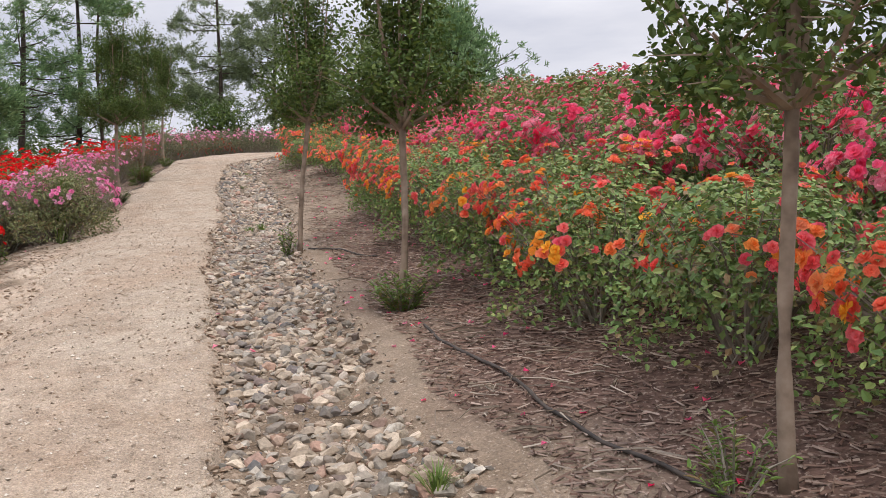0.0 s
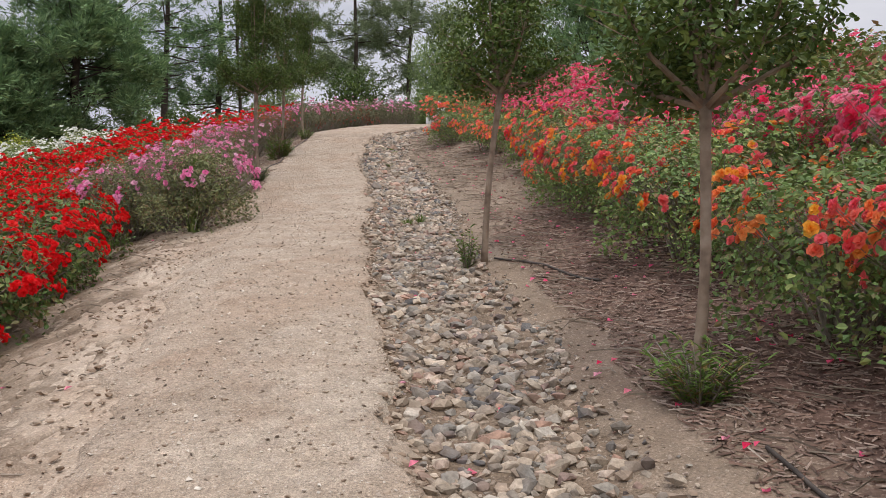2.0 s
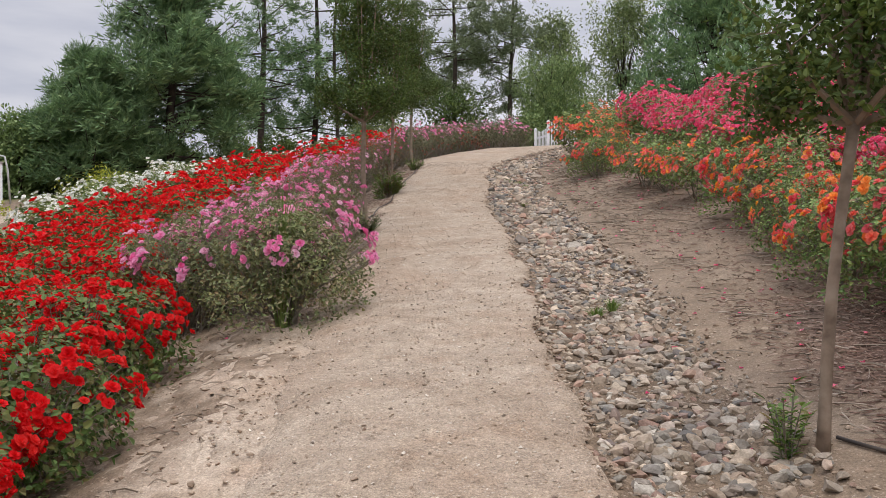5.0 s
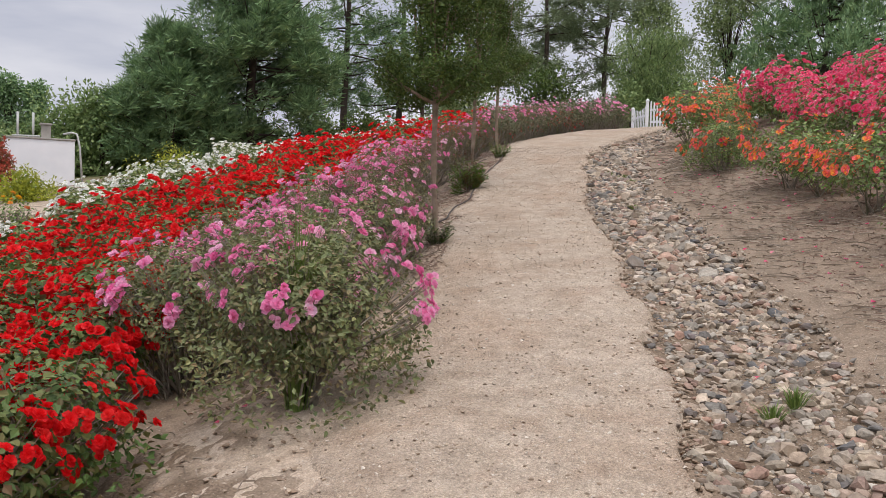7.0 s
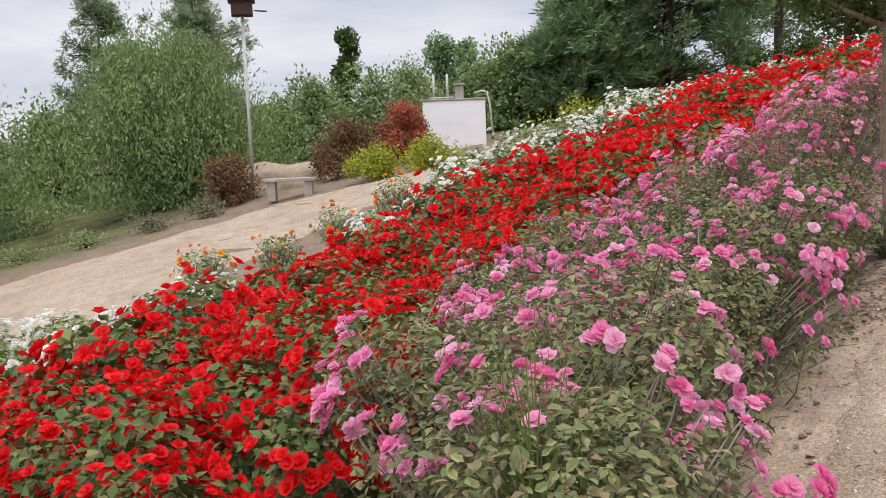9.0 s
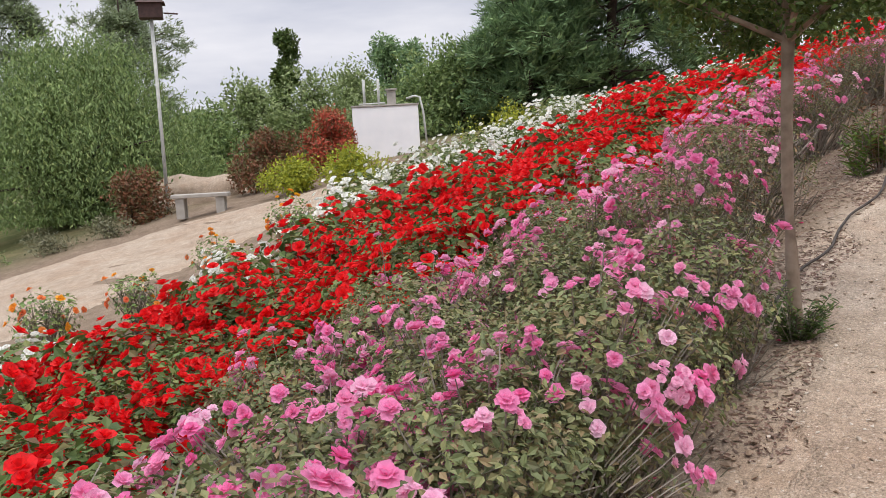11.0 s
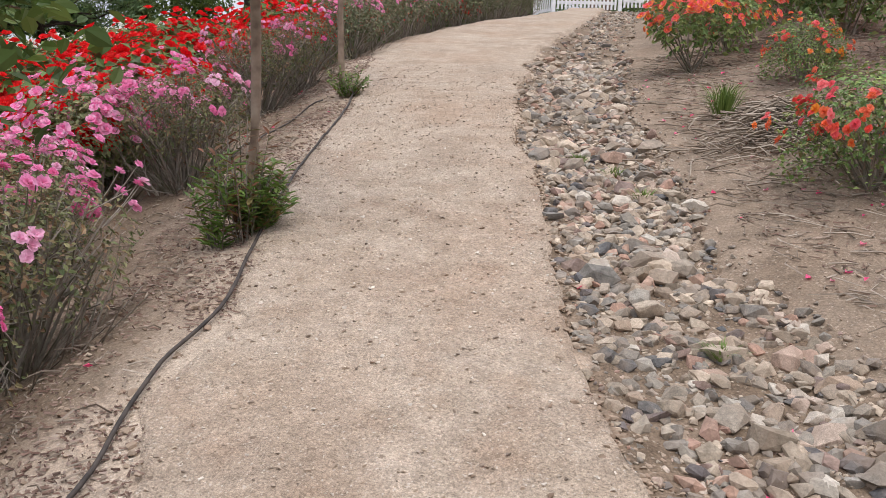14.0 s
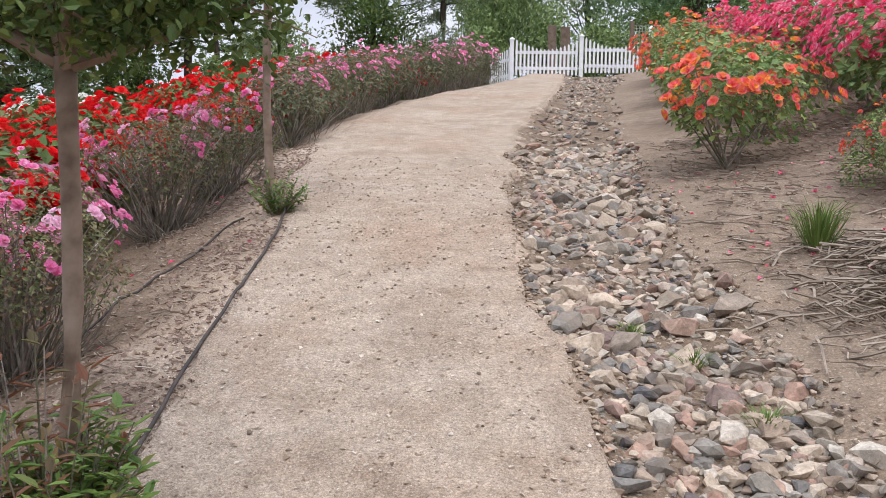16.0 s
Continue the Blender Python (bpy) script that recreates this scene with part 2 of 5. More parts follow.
leaf_mat("leaf_tree", (0.043, 0.076, 0.018), (0.097, 0.159, 0.036), (0.068, 0.113, 0.026), (0.156, 0.212, 0.045), (0.075, 0.105, 0.03))
leaf_mat("leaf_weed", (0.089, 0.165, 0.039), (0.195, 0.315, 0.064), (0.138, 0.225, 0.051), (0.291, 0.180, 0.076))
leaf_mat("grass_blade", (0.097, 0.160, 0.034), (0.184, 0.260, 0.060), (0.140, 0.200, 0.047))
leaf_mat("needle", (0.100, 0.180, 0.090), (0.240, 0.375, 0.172), (0.170, 0.275, 0.132), (0.370, 0.500, 0.225))
leaf_mat("needle_grey", (0.137, 0.183, 0.100), (0.288, 0.349, 0.192), (0.212, 0.253, 0.143))
leaf_mat("leaf_pepper", (0.100, 0.158, 0.056), (0.240, 0.335, 0.118), (0.162, 0.240, 0.088), (0.335, 0.410, 0.155))
leaf_mat("leaf_far", (0.135, 0.190, 0.075), (0.290, 0.360, 0.145), (0.200, 0.270, 0.105), (0.400, 0.460, 0.220))
leaf_mat("leaf_redbush", (0.367, 0.060, 0.036), (0.605, 0.119, 0.065), (0.257, 0.076, 0.043), (0.202, 0.153, 0.058))
leaf_mat("leaf_brown", (0.169, 0.065, 0.033), (0.267, 0.111, 0.056), (0.120, 0.078, 0.033), (0.140, 0.130, 0.049))
leaf_mat("leaf_yellow", (0.274, 0.310, 0.029), (0.422, 0.437, 0.044), (0.174, 0.241, 0.034))
leaf_mat("leaf_sage", (0.151, 0.160, 0.093), (0.238, 0.230, 0.136), (0.108, 0.120, 0.060))

BLOOMS = {
    "red": ((0.78, 0.010, 0.016), (0.84, 0.020, 0.024), (0.68, 0.007, 0.012), (0.88, 0.045, 0.04)),
    "pink": ((0.87, 0.24, 0.49), (0.91, 0.42, 0.64), (0.84, 0.15, 0.40), (0.93, 0.62, 0.76), (0.87, 0.20, 0.46)),
    "orange": ((0.95, 0.36, 0.08), (0.92, 0.15, 0.13), (0.96, 0.54, 0.06), (0.90, 0.17, 0.25), (0.93, 0.27, 0.12), (0.90, 0.12, 0.18), (0.92, 0.30, 0.30)),
    "hot": ((0.85, 0.06, 0.20), (0.90, 0.17, 0.33), (0.82, 0.03, 0.11), (0.92, 0.42, 0.52), (0.88, 0.09, 0.20), (0.90, 0.25, 0.40)),
    "white": ((0.84, 0.84, 0.78), (0.90, 0.90, 0.87), (0.80, 0.79, 0.68)),
    "yellow": ((0.90, 0.46, 0.03), (0.88, 0.25, 0.13)),
}
for key, cols in BLOOMS.items():
    M["bloom_" + key] = material("petal_" + key, cols, 0.6, 60.0, bump=0, by="object", spec=0.2, sheer=0.45)
    M["far_" + key] = material("petals_" + key, cols, 0.6, 60.0, bump=0, by="island", spec=0.2, sheer=0.4)


# ---- the lie of the land ----
ZLINE = ((-300, -3), (-10, -1.75), (0, -0.3), (5, 0.45), (7.2, 0.75), (8.5, 0.93), (10, 1.12), (12, 1.38), (16, 2.07), (17.5, 2.35), (19, 2.65), (21, 3.05), (30, 4.35), (41.5, 5.66), (60, 6.2), (300, 6.0))
PATH_LEFT = ((-30, 7.5), (0, -0.85), (4.8, -2.08), (5.5, -2.25), (7, -2.8), (8, -3.13), (9.5, -3.6), (12, -4.15), (13.8, -4.55), (15.6, -5.0), (16.9, -5.25), (18.8, -5.67), (20.4, -5.85), (23, -6.5), (26, -6.75), (28, -6.6), (32, -5.9), (38, -5.2), (60, -5.2))
BED_LEFT = ((-30, 9.5), (0, 0.45), (3.2, -0.5), (4.3, -0.77), (5.8, -1.18), (8.2, -1.82), (9.5, -2.13), (12, -2.62), (14, -3.1), (15.6, -3.52), (16.6, -3.82), (18.5, -4.15), (20.2, -4.5), (22, -4.62), (25, -4.75), (30, -4.4), (34.5, -4.3), (60, -4.3))
BED_RIGHT = ((-30, 10.3), (0, 1.25), (3.2, 0.31), (4.7, -0.17), (6.4, -0.5), (7.6, -0.85), (9.5, -1.28), (12.7, -1.78), (14, -2.2), (15.5, -2.5), (18, -3.3), (20, -3.55), (22, -3.68), (25, -3.6), (30, -3.5), (38, -2.7), (60, -2.7))
DROP = ((0, 0), (0.35, 0.06), (0.8, 0.24), (1.3, 0.38), (2, 0.47), (4, 0.65), (6, 0.8), (10, 1.1), (15, 1.4), (30, 2.2), (60, 3.2), (300, 6))
RISE = ((0, 0), (0.4, 0.05), (1, 0.17), (2, 0.38), (4, 0.72), (6, 0.95), (9, 1.1), (15, 1.2), (40, 1.2), (300, 0.6))


def along(line, v):
    for (a, p), (b, q) in zip(line, line[1:]):
        if v <= b:
            return p + (q - p) * max(0.0, (v - a)) / (b - a)
    return line[-1][1]


def smooth(a, b, v):
    """An eased step from 0 at a to 1 at b."""
    t = min(1, max(0, (v - a) / (b - a)))
    return t * t * (3 - 2 * t)


def wob(x, y, scale, seed=0.0):
    return noise.noise(Vector((x * scale, y * scale, seed)))


def edges(y):
    """The path's left edge, and the left and right edge of the stone bed, at y."""
    return (along(PATH_LEFT, y) + 0.10 * wob(0, y, 0.9, 3), along(BED_LEFT, y) + 0.10 * wob(0, y, 1.4, 7) + 0.05 * wob(0, y, 5, 9), along(BED_RIGHT, y) + 0.13 * wob(0, y, 1.1, 5))


def land(x, y):
    """Height of the ground."""
    pl, gl, gr = edges(y)
    z = along(ZLINE, y)
    round_off = 0.08 * (1 - smooth(12.0, 14.5, y))
    if x < pl:
        d = pl - x
        z -= along(DROP, d) + round_off * (1 - smooth(0.0, 1.1, d))
        z += min(1, d / 0.3) * (0.045 * wob(x, y, 1.7) + 0.03 * wob(x, y, 4.5, 2)) * (1 if d < 30 else 3)
    elif x > gr:
        d = x - gr
        z += along(RISE, d)
        z += min(1, d / 0.4) * (0.05 * wob(x, y, 1.1, 4) + 0.02 * wob(x, y, 4, 6))
    elif x > gl:
        s = (x - gl) / (gr - gl)
        z -= 0.075 * min(1, 4 * s * (1 - s) + 0.25) - 0.015 * wob(x, y, 4, 1)
    else:
        z += 0.012 * wob(x, y, 2.2, 8) + 0.006 * wob(x, y, 9, 8)
        z -= round_off * max(0.0, 1 - (x - pl) / 0.55) ** 2
    return z


# ---- mesh building ----
class Geo:
    def __init__(self):
        self.v, self.f = [], []

    def add(self, verts, faces):
        k = len(self.v)
        self.v.extend(verts)
        self.f.extend(tuple(i + k for i in f) for f in faces)

    def tube(self, pts, radii, n=5, cap=True):
        k = len(self.v)
        pts = [Vector(p) for p in pts]
        for i, p in enumerate(pts):
            d = (pts[min(i + 1, len(pts) - 1)] - pts[max(i - 1, 0)]).normalized()
            a = d.orthogonal().normalized() if abs(d.z) < 0.999 else Vector((1, 0, 0))
            if abs(d.z) < 0.999:
                a = d.cross(Vector((0, 0, 1))).normalized()
            b = d.cross(a)
            for j in range(n):
                t = 2 * math.pi * j / n
                self.v.append(tuple(p + (a * math.cos(t) + b * math.sin(t)) * radii[i]))
        for i in range(len(pts) - 1):
            for j in range(n):
                q = (j + 1) % n
                self.f.append((k + i * n + j, k + i * n + q, k + (i + 1) * n + q, k + (i + 1) * n + j))
        if cap:
            self.f.append(tuple(k + j for j in reversed(range(n))))
            e = k + (len(pts) - 1) * n
            self.f.append(tuple(e + j for j in range(n)))

    def box(self, lo, hi, m=None, bevel=0.0):
        bm = bmesh.new()
        bmesh.ops.create_cube(bm, size=1)
        for v in bm.verts:
            v.co = Vector([lo[i] + (v.co[i] + 0.5) * (hi[i] - lo[i]) for i in range(3)])
        if bevel:
            bmesh.ops.bevel(bm, geom=bm.edges[:], offset=bevel, segments=1, affect="EDGES")
        if m:
            bm.transform(m)
        bm.verts.index_update()
        self.add([tuple(v.co) for v in bm.verts], [[v.index for v in f.verts] for f in bm.faces])
        bm.free()

    def leaf(self, p, d, n, size, wide=0.5, fold=0.18, full=False):
        """A folded pointed leaf from p along d, facing n; full: with a rounder outline."""
        s = d.cross(n)
        if s.length < 1e-4:
            s = d.orthogonal()
        s.normalize()
        u = s.cross(d)
        w, f = s * (size * wide * 0.5), u * (size * fold)
        k = len(self.v)
        if full:
            a, b = p + d * (size * 0.28) + f * 0.8, p + d * (size * 0.68) + f * 0.7
            self.v += [tuple(p), tuple(a + w * 0.95), tuple(b + w * 0.8), tuple(p + d * size - f * 0.4), tuple(b - w * 0.8), tuple(a - w * 0.95)]
            self.f += [(k, k + 1, k + 2, k + 3), (k, k + 3, k + 4, k + 5)]
        else:
            mid = p + d * (size * 0.45)
            self.v += [tuple(p), tuple(mid + w + f), tuple(p + d * size), tuple(mid - w + f)]
            self.f.append((k, k + 1, k + 2, k + 3))

    def mesh(self, name, mat, smooth=False):
        me = bpy.data.meshes.new(name)
        me.from_pydata(self.v, [], self.f)
        me.materials.append(mat)
        if smooth:
            me.polygons.foreach_set("use_smooth", [True] * len(me.polygons))
        me.update()
        return me


def part(name, data, parent, label="", m=None):
    ob = new(name, data)
    ob.parent = parent
    if m is not None:
        ob.matrix_basis = m
    return tagged(ob, label) if label else ob


def thing(name, label, category, group="", m=None):
    ob = new(name)
    ob.empty_display_size = 0.2
    if m is not None:
        ob.matrix_basis = m
    return tagged(ob, label, category, group)


def rnd(a, b):
    return random.uniform(a, b)


def ball():
    while True:
        v = Vector((rnd(-1, 1), rnd(-1, 1), rnd(-1, 1)))
        if 0.05 < v.length < 1:
            return v.normalized()


def at(x, y, turn=0.0, s=1.0, sink=0.0, sz=None):
    return pose(x, y, land(x, y) - sink, 0, 0, turn) @ Matrix.Diagonal((s, s, sz or s, 1))


# ---- ground ----
def steps(fine_lo, fine_hi, step, lo, hi):
    out, v, d = [], fine_lo, step
    while v > lo:
        d *= 1.25
        v -= d
        out.append(v)
    out.reverse()
    out += [fine_lo + i * step for i in range(int((fine_hi - fine_lo) / step) + 1)]
    v, d = out[-1], step
    while v < hi:
        d *= 1.25
        v += d
        out.append(v)
    return out


def build_ground():
    xs, ys = steps(-9.0, 3.4, 0.11, -900, 900), steps(-1.0, 27.0, 0.11, -900, 900)
    verts, zone = [], []
    for y in ys:
        pl, gl, gr = edges(y)
        for x in xs:
            z = land(x, y)
            if gl - 0.02 > x > pl + 0.3:
                z -= 0.03
            verts.append((x, y, z))
            dl, dr = pl - x, x - gr
            bare = 0.75 * (1 - smooth(11.5, 14.0, y))
            sand = 1 - 0.9 * smooth(0.0 + 0.5 * bare, 0.5 + bare, dl + 0.4 * wob(x, y, 1.3, 12)) if dl > 0 else (1 if x < gl else 0.25)
            thin = smooth(9.0, 13.0, y)
            mulch = smooth(0.15 + 0.5 * thin, 0.65 + 0.9 * thin, dr + 0.45 * wob(x, y, 1.0, 14)) * (1 - 0.55 * thin) * (1 - smooth(9, 12, dr)) if dr > 0 else 0
            green = max(smooth(16, 20, dl), smooth(14, 20, dr), smooth(44, 50, y))
            zone += [sand, mulch, green, 1.0]
    nx = len(xs)
    faces = [(j * nx + i, j * nx + i + 1, (j + 1) * nx + i + 1, (j + 1) * nx + i) for j in range(len(ys) - 1) for i in range(nx - 1)]
    me = bpy.data.meshes.new("ground")
    me.from_pydata(verts, [], faces)
    me.attributes.new("zone", "FLOAT_COLOR", "POINT").data.foreach_set("color", zone)
    me.polygons.foreach_set("use_smooth", [True] * len(me.polygons))
    me.materials.append(M["ground"])
    tagged(new("ground", me), "bare sloping soil with mulch under the rose beds", "ground", kind="structure")


def strip(name, mat, y0, y1, step, left, right, cols, lift, label, category, sag=0.0):
    verts, faces = [], []
    n = int((y1 - y0) / step) + 1
    for j in range(n):
        y = y0 + j * step
        a, b = left(y), right(y)
        for i in range(cols + 1):
            s = i / cols
            x = a + (b - a) * s
            z = land(x, y) + lift
            if i == 0:
                z = land(x, y) - 0.03
            if i == cols:
                z = land(x, y) - 0.06
            verts.append((x, y, z))
    w = cols + 1
    for j in range(n - 1):
        for i in range(cols):
            faces.append((j * w + i, j * w + i + 1, (j + 1) * w + i + 1, (j + 1) * w + i))
    me = bpy.data.meshes.new(name)
    me.from_pydata(verts, [], faces)
    me.polygons.foreach_set("use_smooth", [True] * len(me.polygons))
    me.materials.append(mat)
    return tagged(new(name, me), label, category, kind="structure")


build_ground()
strip("path", M["sand"], -4.0, 41.0, 0.06, lambda y: edges(y)[0] - 0.04 + 0.2 * wob(1, y, 1.9, 41) + 0.07 * wob(1, y, 7, 43), lambda y: edges(y)[1] + 0.04 + 0.05 * wob(2, y, 4.5, 51) + 0.03 * wob(2, y, 13, 53), 28, 0.016, "packed pale sandy dirt footpath climbing between rose beds", "path")


def build_bank():
    """The crumbling bank below the path's left edge, worn by rain and feet into long shallow flakes."""
    verts, faces, zone, cols = [], [], [], 60
    n = int((14.3 - 1.0) / 0.028) + 1
    for j in range(n):
        y = 1.0 + j * 0.028
        pl = edges(y)[0]
        fade = smooth(1.0, 2.2, y) * (1 - smooth(12.6, 14.2, y))
        for i in range(cols + 1):
            q = i / cols
            x = pl - 1.25 + 1.45 * q
            d = pl - x
            along_x, along_y = x + 0.27 * y, y * 0.3
            flake = wob(along_x, along_y, 6.5, 61) + 0.45 * wob(along_x, along_y * 1.6, 15, 63) + 0.25 * wob(x, y, 22, 64)
            some = smooth(-0.25, 0.15, wob(x, y, 1.3, 65)) * smooth(-0.05, 0.2, d)
            worn = some * smooth(0.1, 0.22, flake)
            lump = 0.016 * wob(x, y, 5, 25) + 0.012 * wob(x, y, 14, 27) + 0.009 * wob(x, y, 30, 29)
            body = min(1, 6 * q) * smooth(1.0, 0.74, q)
            verts.append((x, y, land(x, y) - 0.03 + fade * body * (0.036 - 0.034 * worn + lump)))
            mottle = 0.5 * wob(x, y, 2.4, 35) + 0.35 * wob(x, y, 8, 37)
            zone += [smooth(0.2, 1.0, q + mottle) * (1 - worn), 0.6 * worn, 0, 1]
    w = cols + 1
    for j in range(n - 1):
        for i in range(cols):
            faces.append((j * w + i, j * w + i + 1, (j + 1) * w + i + 1, (j + 1) * w + i))
    me = bpy.data.meshes.new("bank")
    me.from_pydata(verts, [], faces)
    me.attributes.new("zone", "FLOAT_COLOR", "POINT").data.foreach_set("color", zone)
    me.polygons.foreach_set("use_smooth", [True] * len(me.polygons))
    me.materials.append(M["ground"])
    tagged(new("bank", me), "crumbling eroded soil bank below the path edge", "bank", kind="structure")


build_bank()
ROAD_NEAR, ROAD_FAR = ((0, 9), (10, 8.6), (15, 8.8), (18, 9.2), (21, 9.2), (26, 9.2)), ((0, 19), (10, 17), (15, 16.2), (19.4, 14.2), (21, 12.2), (26, 11.2))
strip("road", M["sand"], 2.0, 26.0, 0.5, lambda y: along(PATH_LEFT, y) - along(ROAD_FAR, y), lambda y: along(PATH_LEFT, y) - along(ROAD_NEAR, y), 10, 0.03, "pale dirt road at the foot of the slope", "road")


# ---- roses ----
def bloom_petals(g, rings, m=Matrix()):
    """Adds an open rose of radius 1: rings of cupped, ruffled petals (count, tilt, size)."""
    up = Vector((0, 0, 1))
    for k, (n, tilt, size) in enumerate(rings):
        for j in range(n):
            t = 2 * math.pi * (j + 0.5 * k) / n + rnd(-0.25, 0.25)
            a, c = tilt + rnd(-0.22, 0.22), size * rnd(0.8, 1.12)
            out, side = Vector((math.cos(t), math.sin(t), 0)), Vector((-math.sin(t), math.cos(t), 0))

            def pt(r, w, lift):
                return tuple(m @ (out * (r * c * math.cos(a)) + up * (r * c * math.sin(a) + lift) + side * (w * c)))
            curl = rnd(-0.16, 0.05)
            g.add([pt(0.05, 0.0, 0.0), pt(0.6, 0.52, 0.1 + rnd(-0.05, 0.05)), pt(0.6, -0.52, 0.1 + rnd(-0.05, 0.05)), pt(0.97, 0.36, curl + rnd(-0.08, 0.08)), pt(0.97, -0.36, curl + rnd(-0.08, 0.08)), pt(0.6, 0.0, -0.06)],
                  [(0, 1, 5), (0, 5, 2), (1, 3, 5), (5, 3, 4), (5, 4, 2)])


OPEN_ROSE = ((6, 0.12, 1.0), (5, 0.5, 0.88), (5, 0.9, 0.72), (3, 1.25, 0.6))
SMALL_ROSE = ((5, 0.2, 1.0), (5, 0.65, 0.85), (3, 1.15, 0.68))


def bloom_mesh(mat):
    g = Geo()
    bloom_petals(g, OPEN_ROSE)
    return g.mesh("bloom", mat)


def cluster_mesh(mat, n):
    """A truss of n roses pressed against one another."""
    g = Geo()
    for k in range(n):
        t = 2.4 * k + rnd(-0.3, 0.3)
        p = Vector((math.cos(t), math.sin(t), 0)) * (0.72 * math.sqrt(k + 0.4) * rnd(0.9, 1.2)) + Vector((0, 0, rnd(-0.55, 0.25)))
        q = (Vector((0, 0, 1)) + p * 0.35 + ball() * 0.3).to_track_quat("Z", "Y")
        bloom_petals(g, SMALL_ROSE, Matrix.LocRotScale(p, q, Vector((1, 1, 1)) * rnd(0.72, 1.0)))
    return g.mesh("truss", mat)


def RoseKind(colour, leaf, radius, height, leaves, size, blooms, bloom_r, far=False, leggy=0.0, clusters=0, trusses=0.0):
    return Rose(colour, leaf, radius, height, leaves, size, blooms, bloom_r, far, leggy, clusters, trusses)


Rose = collections.namedtuple("Rose", "colour leaf radius height leaves size blooms bloom_r far leggy clusters trusses")


def rose_bush(kind, label, group):
    """One bush with its base at the origin: canes, foliage and blooms."""
    r0, h0 = kind.radius, kind.height
    lumps = [(ball(), rnd(0.75, 1.12)) for _ in range(9)]

    def shell(d):
        best = max(lumps, key=lambda q: q[0].dot(d))
        k = best[1] * (0.86 + 0.2 * noise.noise(d * 2.6 + Vector((lumps[0][1] * 40, 0, 0))))
        return Vector((d.x * r0 * k, d.y * r0 * k, h0 * (0.52 + 0.46 * d.z * k)))
    spots = []
    while len(spots) < kind.blooms:
        d = ball()
        d.z = abs(d.z) * rnd(0.5, 1.1) - 0.18 + (0.3 * min(1, kind.leggy) if kind.colour == "pink" else -0.2 if kind.colour == "orange" else 0)
        d.normalize()
        c = shell(d) * rnd(1.0, 1.11)
        for _ in range(random.choice((1, 1, 2, 3, 4)) if kind.clusters else 1):
            spots.append((c + ball() * kind.bloom_r * 1.5, d))
    root = thing("rose_bush", label, "rose bush", group)
    g = Geo()
    tips = []
    for _ in range(22 + int(26 * kind.leggy) if not kind.far else 8 + int(16 * kind.leggy)):
        d = ball()
        d.z = abs(d.z) * 0.8
        tip = shell(d.normalized()) * rnd(0.75, 0.97)
        b = Vector((rnd(-0.07, 0.07), rnd(-0.07, 0.07), -0.04))
        mid = b.lerp(tip, 0.5) + Vector((rnd(-0.05, 0.05), rnd(-0.05, 0.05), 0.06))
        g.tube([b, mid, tip], [0.009, 0.006, 0.003], 4, cap=False)
        tips.append((mid, tip))
        if not kind.far:
            for _ in range(3):
                q = mid.lerp(tip, rnd(0.0, 0.8))
                e = q + Vector((rnd(-0.16, 0.16), rnd(-0.16, 0.16), rnd(0.0, 0.16)))
                g.tube([q, e], [0.004, 0.002], 3, cap=False)
    if not kind.far:
        for p, d in spots:
            low = Vector((p.x * 0.72, p.y * 0.72, p.z * 0.78))
            g.tube([low, low.lerp(p, 0.6) + ball() * 0.01, p], [0.003, 0.0025, 0.002], 3, cap=False)
    if kind.leggy > 0.5:
        for _ in range(120 if not kind.far else 50):
            t, w, lean = rnd(0, 6.28), r0 * rnd(0.05, 0.45), rnd(-0.7, 0.7)
            b = Vector((math.cos(t) * w, math.sin(t) * w, -0.03))
            reach = r0 * rnd(0.45, 0.95)
            e = Vector((math.cos(t + lean) * reach, math.sin(t + lean) * reach, h0 * rnd(0.12, 0.6)))
            g.tube([b, b.lerp(e, 0.55) + ball() * 0.05, e], [0.0045, 0.0035, 0.0018], 3, cap=False)
    part("woody_base", g.mesh("woody_base", M["cane"]), root)
    g = Geo()
    for _ in range(kind.leaves):
        d = ball()
        if d.z < -0.55:
            d.z = -d.z
        low = max(0.0, -d.z)
        if random.random() < 2.4 * low * kind.leggy:
            continue
        p = shell(d) * (1 - 0.5 * random.random() ** 1.8)
        if kind.leggy < 0.3 and random.random() < (0.08 if kind.far else 0.2):
            t, w = rnd(0, 6.28), r0 * (0.55 + 0.42 * math.sqrt(random.random())) * (1 + 0.15 * noise.noise(Vector((d.x, d.y, 0)) * 3))
            p = Vector((math.cos(t) * w, math.sin(t) * w, rnd(0.03, 0.42) * h0))
        p.z = max(p.z, 0.04) if p.z > 0.02 else 0.05 + rnd(0, 0.15)
        n = (d + Vector((0, 0, 0.7)) + ball() * 0.7).normalized()
        g.leaf(p, (n.cross(ball()) + d * 0.3 - Vector((0, 0, 0.15))).normalized(), n, kind.size * rnd(0.55, 1.35), 0.52 if kind.colour == "pink" else 0.68, 0.14, not kind.far and random.random() < 0.5)
    part("foliage", g.mesh("foliage", M[kind.leaf]), root)
